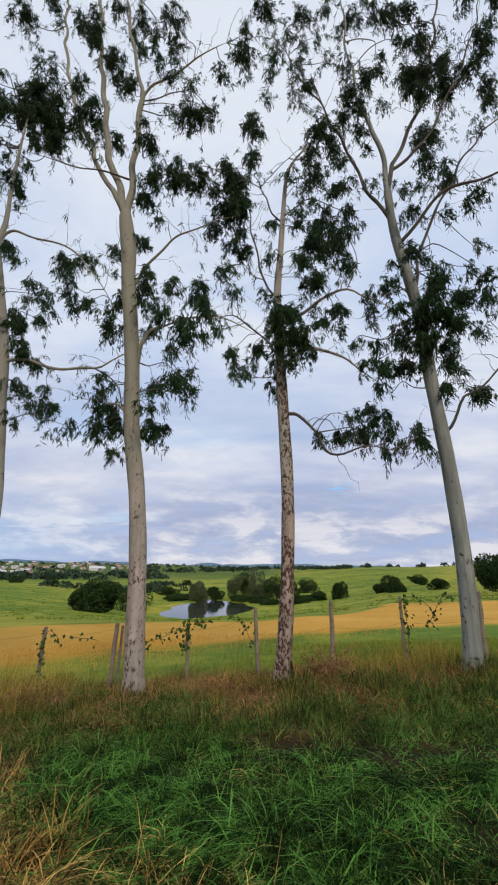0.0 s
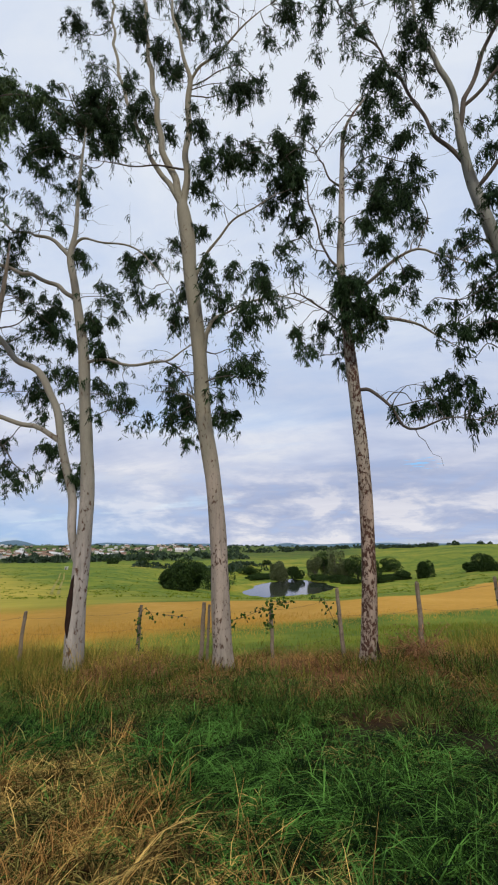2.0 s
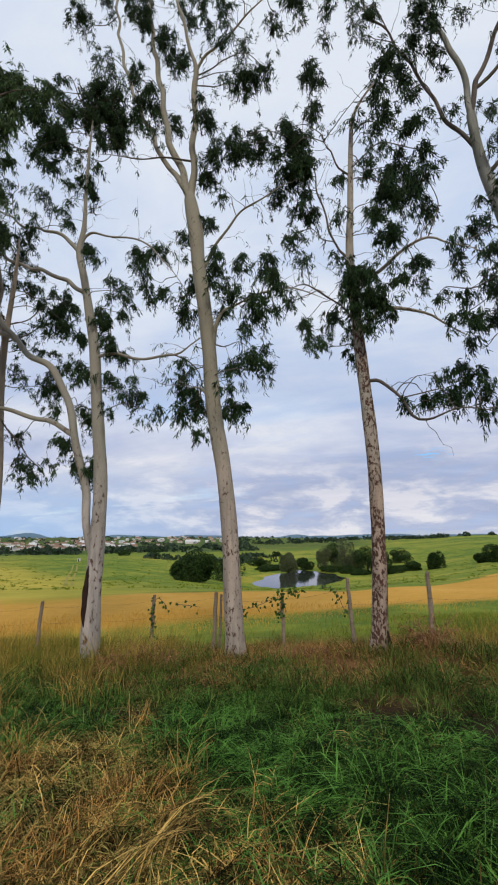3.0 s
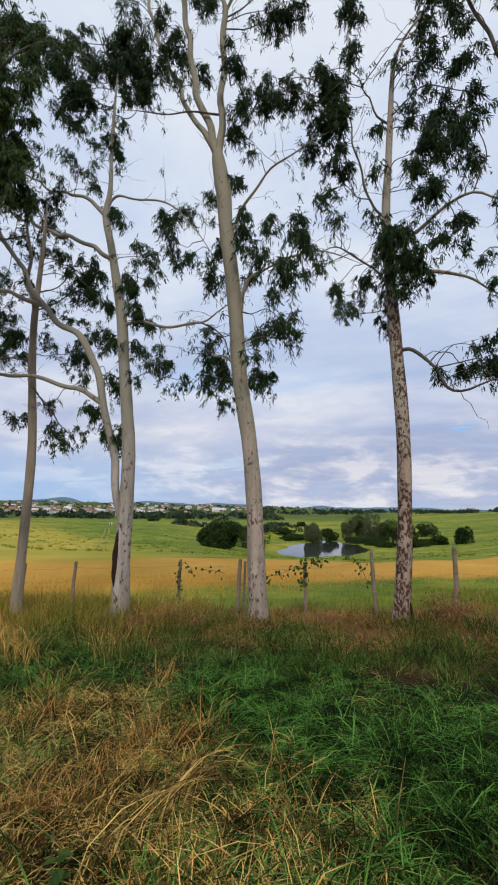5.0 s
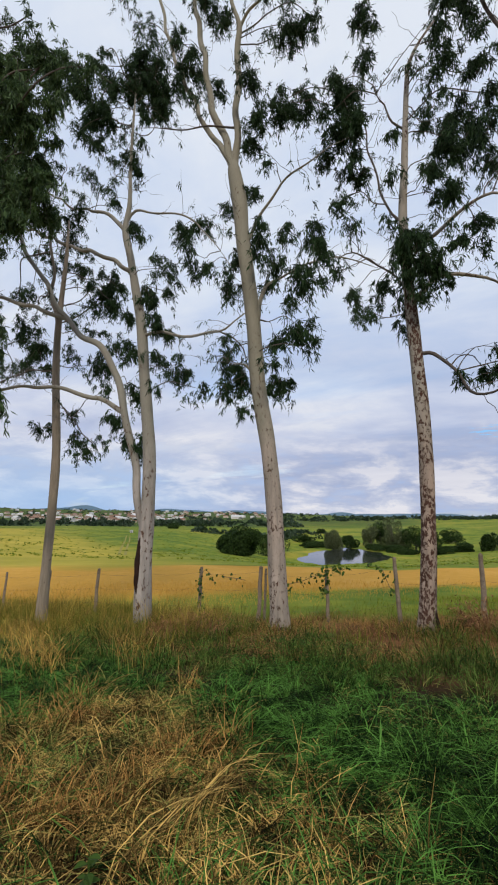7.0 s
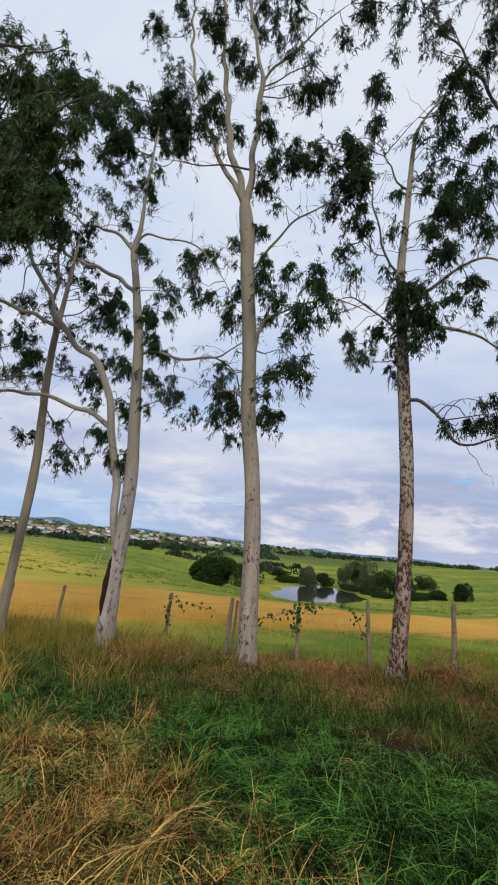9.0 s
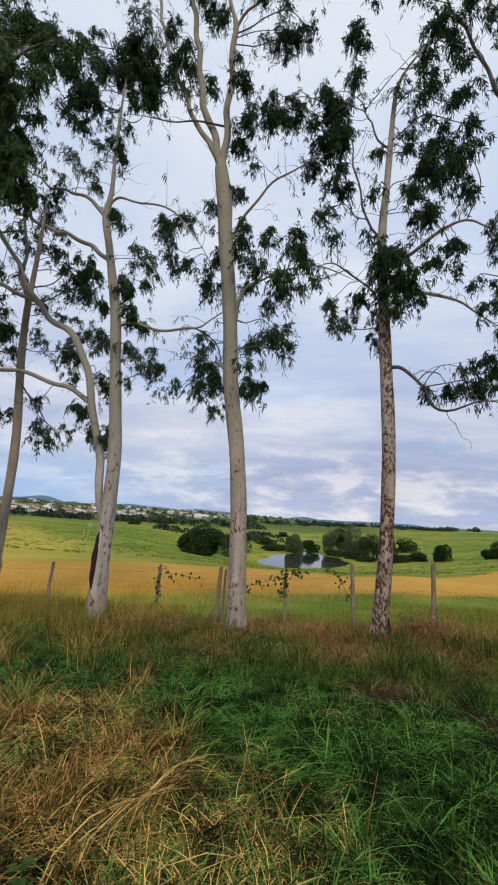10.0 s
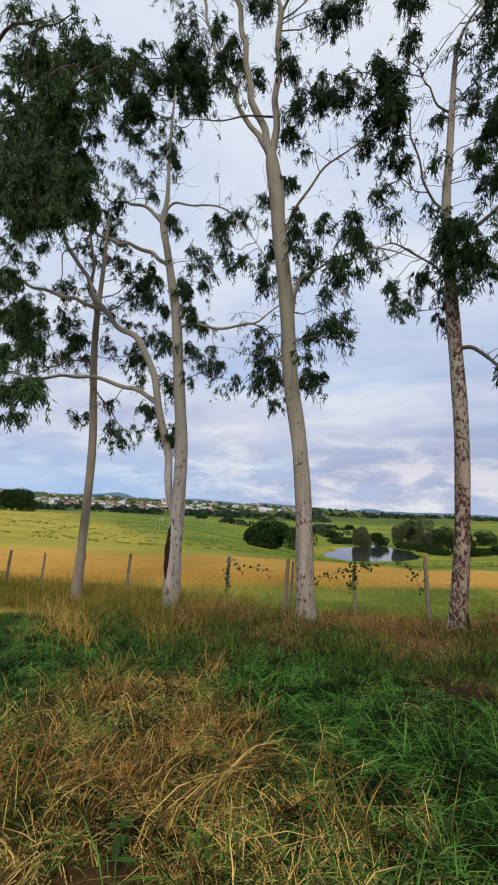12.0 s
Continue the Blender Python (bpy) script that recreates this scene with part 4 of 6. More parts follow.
g = gum_tree((-4.81, 7.00, -0.62), BARK_TWIN, "twin-stemmed pale eucalyptus with a charred scar and one arching stem", 0.028)
limb(g, "trunk", [(-0.02, 0.00, 0.00, 0.201), (-0.04, 0.00, 0.29, 0.182), (-0.08, 0.00, 1.24, 0.163), (-0.07, 0.00, 2.16, 0.149), (-0.08, 0.00, 3.36, 0.135), (-0.21, 0.00, 4.37, 0.127), (-0.38, 0.00, 5.43, 0.118), (-0.54, 0.00, 6.55, 0.116), (-0.80, 0.00, 7.60, 0.097), (-1.00, 0.00, 8.40, 0.087), (-1.21, 0.00, 9.15, 0.077), (-1.14, 0.00, 9.84, 0.054), (-1.19, 0.00, 10.82, 0.043), (-1.22, 0.00, 12.01, 0.031), (-1.21, 0.00, 13.22, 0.019)])
limb(g, "stem", [(0.01, 0.00, 0.05, 0.103), (0.02, -0.01, 0.46, 0.080), (-0.06, -0.02, 1.46, 0.082), (-0.18, -0.04, 2.27, 0.079), (-0.34, -0.06, 2.93, 0.081), (-0.48, -0.08, 3.60, 0.082), (-0.76, -0.11, 4.51, 0.080), (-1.02, -0.13, 5.33, 0.077), (-1.47, -0.16, 6.00, 0.075), (-2.04, -0.19, 6.43, 0.068), (-2.67, -0.23, 6.97, 0.060), (-3.27, -0.26, 7.86, 0.057), (-4.05, -0.30, 8.85, 0.054), (-4.63, -0.33, 9.76, 0.050), (-5.08, -0.37, 10.87, 0.046), (-5.50, -0.41, 12.32, 0.036), (-5.92, -0.46, 14.04, 0.031), (-5.90, -0.50, 15.66, 0.019)])
limb(g, "limb", [(-0.84, 0.00, 4.49, 0.063), (-1.09, -0.08, 4.65, 0.055), (-1.34, -0.23, 4.79, 0.053), (-2.06, -0.42, 5.00, 0.046), (-2.77, -0.65, 5.13, 0.039), (-4.07, -0.91, 5.14, 0.030), (-4.78, -1.20, 5.24, 0.019)])
limb(g, "limb", [(-2.90, 0.00, 7.11, 0.059), (-3.63, -0.08, 7.46, 0.051), (-4.64, -0.23, 7.84, 0.050), (-5.68, -0.42, 8.22, 0.043), (-6.79, -0.64, 8.79, 0.036), (-8.31, -0.90, 9.57, 0.023)])
limb(g, "limb", [(-0.96, 0.00, 7.98, 0.055), (-1.97, 0.11, 8.73, 0.049), (-3.29, 0.32, 9.47, 0.043), (-4.90, 0.58, 10.48, 0.038), (-6.52, 0.90, 11.49, 0.026)])
limb(g, "limb", [(-1.21, 0.00, 9.15, 0.057), (-1.66, 0.06, 9.65, 0.049), (-2.41, 0.18, 10.20, 0.035), (-3.48, 0.33, 10.79, 0.030), (-4.77, 0.50, 11.84, 0.018)])
limb(g, "limb", [(-1.17, 0.00, 9.34, 0.038), (-0.99, 0.03, 9.62, 0.030), (-0.24, 0.08, 9.41, 0.022), (0.62, 0.14, 9.04, 0.020), (0.98, 0.21, 8.57, 0.014), (1.40, 0.30, 7.95, 0.008)])
limb(g, "limb", [(-0.35, 0.00, 6.27, 0.041), (0.08, 0.02, 6.25, 0.032), (0.73, 0.05, 6.11, 0.030), (1.47, 0.09, 6.09, 0.023), (1.80, 0.14, 6.30, 0.016), (1.95, 0.20, 6.42, 0.012)])
limb(g, "limb", [(1.52, 0.00, 6.04, 0.016), (1.77, 0.03, 5.85, 0.014), (2.01, 0.08, 5.59, 0.012), (2.08, 0.15, 5.37, 0.008)])
foliage(g, [(-2.04, -0.33, 12.56, 0.25, 0.58, 1), (-3.05, 0.34, 13.25, 0.23, 0.40, 0.9), (-2.52, -0.48, 12.02, 0.21, 0.27, 0.7), (-2.67, 0.07, 14.75, 0.18, 0.46, 0.6), (-2.63, 0.19, 15.40, 0.15, 0.30, 0.6), (-1.64, -0.21, 13.20, 0.27, 0.35, 0.7), (-1.58, 0.50, 14.72, 0.31, 0.38, 0.9), (-0.35, -0.33, 12.79, 0.33, 0.51, 0.95), (-0.08, -0.31, 11.84, 0.24, 0.30, 0.9), (-0.77, -0.04, 12.37, 0.20, 0.32, 0.6), (-1.68, 0.20, 12.24, 0.21, 0.56, 0.4), (-1.22, 0.01, 11.18, 0.20, 0.34, 0.7), (-1.48, 0.57, 11.26, 0.14, 0.28, 0.7), (-1.40, -0.39, 10.74, 0.13, 0.19, 0.6)])
foliage(g, [(-2.21, 0.69, 10.74, 0.22, 0.21, 0.6), (-1.75, -0.05, 10.51, 0.19, 0.27, 0.3), (-2.18, -0.33, 10.59, 0.26, 0.27, 0.5), (-2.90, 0.12, 10.53, 0.20, 0.29, 0.4), (-3.55, 0.56, 10.49, 0.22, 0.30, 0.9), (-3.17, -0.25, 11.37, 0.17, 0.44, 0.3), (-1.52, 0.73, 9.77, 0.14, 0.17, 0.9), (-1.14, 0.07, 4.33, 0.17, 0.24, 0.9), (-1.09, 0.65, 5.03, 0.20, 0.31, 0.8), (-0.39, 0.05, 3.76, 0.09, 0.35, 1), (-1.07, 0.46, 3.86, 0.09, 0.18, 0.8), (-7.33, 0.74, 9.71, 0.27, 0.35, 0.5), (-7.78, 0.16, 10.29, 0.43, 0.42, 0.6), (-5.20, -0.44, 9.23, 0.23, 0.29, 0.5)])
foliage(g, [(-1.03, 0.13, 5.99, 0.23, 0.25, 0.8), (-1.56, 0.20, 6.24, 0.25, 0.25, 0.6), (-2.02, -0.02, 12.61, 0.18, 0.47, 0.7), (-0.92, 0.02, 11.57, 0.13, 0.21, 0.5), (-2.50, -0.47, 13.34, 0.27, 0.43, 0.9), (-2.72, 0.50, 14.82, 0.27, 0.41, 0.75), (-1.63, 0.20, 13.65, 0.28, 0.32, 0.7), (-3.42, -0.19, 14.12, 0.23, 0.50, 0.85), (-2.46, -0.02, 12.09, 0.19, 0.28, 0.8), (-0.87, -0.11, 13.97, 0.27, 0.24, 0.7)])
foliage(g, [(-1.03, 0.15, 13.94, 0.52, 0.37, 0.95), (-0.85, 0.29, 13.29, 0.37, 0.39, 1), (-0.73, 0.56, 13.05, 0.24, 0.22, 0.9), (-1.33, 0.02, 13.46, 0.20, 0.43, 0.7), (0.42, 0.09, 8.66, 0.18, 0.33, 0.85), (0.68, 0.41, 8.95, 0.26, 0.18, 0.8), (0.97, -0.42, 7.64, 0.16, 0.24, 0.6), (1.07, -0.21, 7.43, 0.23, 0.16, 0.7), (1.43, -0.30, 7.24, 0.12, 0.11, 0.6), (-0.02, -0.11, 7.79, 0.30, 0.23, 0.7), (0.25, -0.11, 7.27, 0.13, 0.29, 0.7), (-0.51, 0.20, 7.30, 0.22, 0.28, 0.95), (-0.06, -0.06, 6.47, 0.23, 0.19, 0.9), (-0.13, 0.44, 6.47, 0.17, 0.23, 0.8)])
foliage(g, [(-0.16, 0.13, 5.69, 0.16, 0.22, 0.8), (0.22, 0.38, 5.38, 0.32, 0.19, 0.8), (0.74, 0.43, 4.97, 0.18, 0.16, 0.6), (0.60, 0.01, 5.47, 0.12, 0.10, 0.5), (0.22, -0.36, 4.78, 0.07, 0.05, 0.5), (-0.55, -0.28, 8.51, 0.13, 0.28, 0.6)])
scorch(g, [(-0.10, -0.14, 0.72, 0.020), (-0.125, -0.145, 0.95, 0.055), (-0.12, -0.14, 1.25, 0.062), (-0.115, -0.13, 1.5, 0.055), (-0.10, -0.125, 1.75, 0.042), (-0.085, -0.12, 2.0, 0.012)])
leafed(g, 52, 1.0, 1.05)

g = gum_tree((-8.93, 4.70, -2.55), BARK_CREAM, "broad eucalyptus with a heavy dark hanging crown", 0.2)
limb(g, "trunk", [(0.00, 0.00, 0.00, 0.292), (-0.16, 0.00, 0.57, 0.258), (-0.70, 0.00, 2.64, 0.245), (-1.16, 0.00, 5.03, 0.239), (-1.90, 0.00, 7.80, 0.234), (-2.70, 0.00, 10.73, 0.227), (-3.19, 0.00, 13.83, 0.199), (-3.20, 0.00, 16.26, 0.162), (-3.49, 0.00, 18.84, 0.123), (-4.21, 0.00, 21.96, 0.082)])
limb(g, "limb", [(-2.58, 0.00, 10.38, 0.107), (-2.38, -0.01, 12.62, 0.095), (-1.74, -0.04, 13.78, 0.081), (-0.61, -0.07, 13.40, 0.069), (0.23, -0.11, 12.48, 0.054), (0.96, -0.15, 11.52, 0.036), (1.62, -0.20, 10.55, 0.018)])
limb(g, "limb", [(-3.15, 0.00, 14.18, 0.084), (-2.35, 0.06, 15.88, 0.062), (-1.41, 0.16, 16.60, 0.043), (-0.39, 0.30, 16.54, 0.022)])
limb(g, "limb", [(-1.90, 0.00, 7.80, 0.063), (-1.18, 0.04, 8.28, 0.049), (-0.40, 0.11, 8.31, 0.036), (0.61, 0.20, 7.90, 0.018)])
limb(g, "limb", [(-1.21, 0.00, 5.16, 0.050), (-0.55, 0.02, 6.29, 0.038), (0.12, 0.05, 6.75, 0.027), (1.07, 0.10, 6.67, 0.014)])
foliage(g, [(0.79, -0.15, 14.04, 0.44, 0.56, 0.75), (1.24, 0.23, 14.24, 0.45, 0.57, 0.8), (2.95, -0.29, 12.80, 0.36, 0.48, 0.85), (1.01, -0.11, 12.69, 0.46, 0.59, 0.95), (2.88, -0.54, 11.40, 0.45, 0.50, 0.95), (3.11, -0.17, 11.93, 0.20, 0.41, 0.8), (1.80, -0.38, 10.73, 0.60, 0.53, 1), (2.74, -0.14, 10.33, 0.40, 0.52, 1), (2.77, 0.11, 11.31, 0.21, 0.42, 0.7), (-0.43, 0.54, 11.07, 0.51, 0.51, 1), (2.69, -0.47, 9.37, 0.38, 0.30, 0.9), (-1.72, 0.55, 16.09, 0.22, 0.36, 0.6), (0.28, -0.24, 13.27, 0.18, 0.17, 0.9), (-0.84, 0.24, 16.98, 0.43, 0.34, 0.5)])
foliage(g, [(2.33, -0.35, 14.18, 0.21, 0.34, 0.3), (0.94, 0.00, 15.33, 0.27, 0.27, 0.35), (4.04, -0.43, 12.04, 0.23, 0.15, 0.85), (2.41, 0.51, 14.18, 0.21, 0.26, 0.8), (0.53, 0.48, 8.18, 0.36, 0.71, 1), (1.59, 0.29, 7.16, 0.21, 0.33, 0.8), (2.47, -0.48, 6.03, 0.34, 0.26, 0.9), (2.36, -0.44, 5.54, 0.18, 0.13, 0.5), (3.18, -0.60, 5.93, 0.13, 0.21, 0.8), (1.15, 0.22, 13.73, 0.48, 0.48, 0.9), (0.24, 0.17, 12.54, 0.49, 0.49, 1), (1.17, 0.41, 12.31, 0.47, 0.48, 1), (-0.00, 0.17, 11.72, 0.40, 0.49, 1), (2.32, -0.59, 9.70, 0.38, 0.30, 1)])
foliage(g, [(2.53, 0.35, 10.09, 0.28, 0.31, 0.9), (1.90, -0.58, 8.13, 0.17, 0.26, 0.9), (1.56, 0.21, 7.88, 0.21, 0.33, 0.8), (1.24, -0.03, 6.85, 0.18, 0.30, 0.9), (1.16, 0.37, 11.61, 0.39, 0.39, 1)])
leafed(g, 71, 1.15, 1.25, LEAF_LIT)

g = gum_tree((-7.67, 7.10, -0.86), BARK_TAN, "slender tan eucalyptus standing in tall yellow grass", 0.028)
limb(g, "trunk", [(0.00, 0.00, 0.00, 0.152), (-0.02, 0.00, 0.34, 0.128), (-0.02, 0.00, 1.45, 0.104), (-0.03, 0.00, 3.66, 0.098), (-0.22, 0.00, 5.13, 0.092), (-0.35, 0.00, 6.06, 0.088), (-0.42, 0.00, 7.17, 0.080), (-0.52, 0.10, 8.38, 0.060), (-0.56, 0.15, 9.44, 0.048), (-0.67, 0.20, 10.57, 0.022)])
limb(g, "limb", [(-0.43, 0.00, 7.09, 0.055), (-0.82, 0.05, 8.42, 0.045), (-1.08, 0.10, 9.73, 0.036), (-1.61, 0.20, 11.05, 0.028), (-2.37, 0.30, 12.76, 0.018)])
limb(g, "limb", [(-0.26, 0.00, 5.28, 0.020), (0.21, 0.10, 4.82, 0.014), (0.38, 0.27, 4.41, 0.013), (0.57, 0.50, 4.23, 0.009)])
limb(g, "limb", [(-0.32, 0.00, 6.05, 0.024), (-1.35, 0.15, 6.23, 0.019), (-2.94, 0.44, 6.25, 0.019), (-4.82, 0.80, 6.09, 0.011)])
foliage(g, [(0.50, 0.73, 8.68, 0.36, 0.41, 0.85), (1.04, 0.45, 7.76, 0.34, 0.21, 0.7), (1.26, 0.69, 7.36, 0.16, 0.27, 0.8), (-0.50, 0.74, 9.81, 0.30, 0.22, 0.5), (-1.10, 0.61, 10.25, 0.30, 0.31, 0.6), (-1.03, 0.64, 9.48, 0.18, 0.22, 0.5), (-0.54, 0.74, 9.27, 0.18, 0.30, 0.7), (0.34, 0.37, 7.69, 0.35, 0.28, 0.35), (-2.75, 0.90, 9.31, 0.33, 0.40, 0.4), (-2.36, 0.57, 7.93, 0.39, 0.23, 0.5), (-1.90, 0.69, 7.19, 0.40, 0.44, 0.85), (-2.61, 0.63, 7.45, 0.35, 0.32, 0.6), (-0.41, 0.45, 6.63, 0.25, 0.28, 0.5), (0.40, 0.73, 6.22, 0.27, 0.28, 0.95)])
foliage(g, [(0.59, 0.40, 7.06, 0.27, 0.14, 0.5), (1.01, 0.37, 5.43, 0.16, 0.13, 0.6), (-1.61, 0.79, 4.78, 0.29, 0.21, 0.6), (-0.49, 0.75, 5.03, 0.20, 0.28, 0.5), (0.02, 0.45, 4.32, 0.24, 0.19, 0.7), (0.38, 0.43, 4.01, 0.23, 0.19, 0.7), (0.84, 0.42, 4.21, 0.10, 0.07, 0.5), (-1.78, 0.80, 8.67, 0.24, 0.28, 0.6), (-1.36, 0.42, 10.94, 0.27, 0.31, 0.6), (-2.13, 0.68, 10.20, 0.21, 0.32, 0.5), (-2.66, 0.61, 6.54, 0.44, 0.12, 0.6), (-3.97, 0.78, 6.57, 0.29, 0.15, 0.6), (-1.68, 0.81, 6.50, 0.30, 0.14, 0.6), (-3.50, 0.89, 9.07, 0.37, 0.26, 0.5)])
foliage(g, [(0.41, 0.78, 8.21, 0.31, 0.26, 0.8), (0.24, 0.38, 8.37, 0.25, 0.25, 0.6), (-1.79, 0.83, 10.01, 0.18, 0.36, 0.5), (-0.59, 0.68, 7.67, 0.29, 0.20, 0.5), (-2.21, 0.62, 6.67, 0.34, 0.17, 0.7)])
leafed(g, 64)


# ---- the wire fence behind the trees ----
def fence_post(x, top, r, lean, seed, label):
    z0 = ground_z(x, 8.0) - 0.25
    ob = thing("fence_post", (x, 8.0, z0), label, "fence post", "fence posts")
    h = top - z0
    rng = np.random.default_rng(seed)
    line = [(lean * h * u + rng.normal(0, 0.006), rng.normal(0, 0.006), h * u, r * (1.12 - 0.2 * u + rng.normal(0, 0.03))) for u in np.linspace(0, 1, 9)]
    line.append((lean * h, 0.0, h + 0.012, r * 0.70))
    line.append((lean * h, 0.0, h + 0.013, 0.003))
    v, f = tube(np.array(line), 9, 0.10, seed)
    stake = part("post", mesh_of("post", v, f, POST, False), ob)
    for z in STRANDS:
        s = tube(np.array([(lean * (h - z) - r * 1.05, -0.01, h - z, 0.004), (lean * (h - z), -r * 1.05, h - z, 0.004), (lean * (h - z) + r * 1.05, -0.01, h - z, 0.004)]), 5)
        part("staple", mesh_of("staple", *s, WIRE, True), stake)
    return ob


STRANDS = (0.10, 0.42, 0.74)
GREY_POST = "grey weathered wooden fence post standing in tall grass"
POSTS = [(-14.9, -0.38), (-13.3, -0.20), (-11.74, -0.05), (-10.17, 0.02), (-8.6, 0.17), (-6.98, 0.32), (-5.55, 0.43), (-4.15, 0.545), (-2.80, 0.64), (-1.37, 0.665), (-0.09, 0.95), (1.20, 1.09), (2.46, 1.20), (3.78, 1.30), (5.1, 1.40), (6.4, 1.5)]
for q, (x, top) in enumerate(POSTS):
    fence_post(x, top, 0.031 + 0.005 * ((q * 7) % 3), (-0.05, 0.02, -0.01, 0.035, -0.02)[q % 5] if x > -2.6 else (0.05, 0.02, 0.06, 0.03)[q % 4], q, GREY_POST)
fence_post(-2.66, 0.60, 0.028, 0.03, 77, "thin second post propped beside a fence post")

for drop in STRANDS:
    pile = Pile()
    rng = np.random.default_rng(int(drop * 100))
    line = []
    for (x0, t0), (x1, t1) in zip(POSTS, POSTS[1:]):
        for u in np.linspace(0, 1, 8)[:-1]:
            line.append((x0 + (x1 - x0) * u, 7.945, t0 + (t1 - t0) * u - drop - 0.05 * 4 * u * (1 - u), 0.0013))
    pile.put(*tube(np.array(line), 4))
    for x in np.arange(POSTS[0][0], POSTS[-1][0] - 0.1, 0.14):
        k = max(i for i in range(len(POSTS) - 1) if POSTS[i][0] <= x)
        u = (x - POSTS[k][0]) / (POSTS[k + 1][0] - POSTS[k][0])
        z = POSTS[k][1] + (POSTS[k + 1][1] - POSTS[k][1]) * u - drop - 0.2 * u * (1 - u)
        a, c = rng.normal(0, 0.012, 3), np.array((x, 7.945, z))
        pile.put(*tube(np.column_stack([np.array([c - a, c, c + a]), [0.0006, 0.0015, 0.0006]]), 3))
    tagged(new("barbed_wire", pile.mesh("barbed_wire", WIRE)), "rusty barbed wire strand stapled to the fence posts", "wire", "fence wires")


def vine(points, leaves, size, label, seed):
    """A climbing stem with heart-shaped leaves along it; the points lie by the fence."""
    rng = np.random.default_rng(seed)
    base = points[0]
    ob = thing("vine", base, label, "vine", "vines on the fence")
    local = [(x - base[0], y - base[1], z - base[2], 0.006 - 0.003 * i / len(points)) for i, (x, y, z) in enumerate(points)]
    line = spline(local, 0.05)
    stem = part("vine_stem", mesh_of("vine_stem", *tube(line, 5), TWIG, True), ob)
    pile = Pile()
    outline = np.array([(0, 0), (0.30, -0.12), (0.50, 0.15), (0.42, 0.50), (0.0, 1.0), (-0.42, 0.50), (-0.50, 0.15), (-0.30, -0.12)])
    for _ in range(leaves):
        c = line[rng.integers(0, len(line)), :3] + rng.normal(0, 0.045, 3) * (1.2, 0.8, 1)
        s = size * rng.uniform(0.6, 1.25)
        d = unit(np.array((rng.normal(0, 0.6), -0.35 + rng.normal(0, 0.4), -0.7)))
        a = unit(np.cross(d, rng.normal(size=3)))
        nrm = np.cross(a, d)
        v = [c + a * u * s + d * w * s + nrm * (0.18 * abs(u) * s) for u, w in outline]
        pile.put(v, [(0, i, i + 1) for i in range(1, 7)])
    tagged(part("leaves", pile.mesh("leaves", VINE_LEAF), stem), kind="stuff")


vine([(-4.1, 7.95, -0.3), (-4.08, 7.93, 0.3), (-4.0, 7.93, 0.50), (-3.85, 7.93, 0.42), (-3.75, 7.93, 0.25)], 60, 0.052, "green vine clinging to a leaning fence post", 1)
vine([(-3.6, 7.94, 0.40), (-3.2, 7.94, 0.38), (-3.05, 7.94, 0.36)], 9, 0.052, "sparse vine tendril along the top wire", 2)
vine([(-2.3, 7.94, -0.1), (-2.2, 7.94, 0.3), (-1.9, 7.94, 0.42), (-1.6, 7.94, 0.55), (-1.45, 7.94, 0.60)], 46, 0.052, "green vine strung along the fence wire", 3)
vine([(-1.42, 7.94, 0.25), (-1.40, 7.93, 0.55), (-1.36, 7.93, 0.70), (-1.2, 7.93, 0.71), (-1.05, 7.93, 0.70)], 95, 0.052, "bushy green vine capping a fence post", 4)
vine([(-0.62, 7.94, 0.80), (-0.4, 7.94, 0.78), (-0.32, 7.94, 0.62), (-0.25, 7.94, 0.45), (-0.17, 7.94, 0.34)], 30, 0.052, "thin vine hanging from the fence wire", 5)
vine([(2.5, 7.94, 0.1), (2.52, 7.93, 0.7), (2.5, 7.93, 1.15), (2.75, 7.93, 1.18), (2.95, 7.93, 1.0), (3.0, 7.93, 0.80)], 85, 0.052, "leafy vine drooping from a fence post", 6)
vine([(2.9, 7.94, 0.78), (3.05, 7.93, 1.05), (3.15, 7.93, 1.20), (3.4, 7.93, 1.25), (3.6, 7.93, 1.24)], 46, 0.052, "vine running along the top wire", 7)

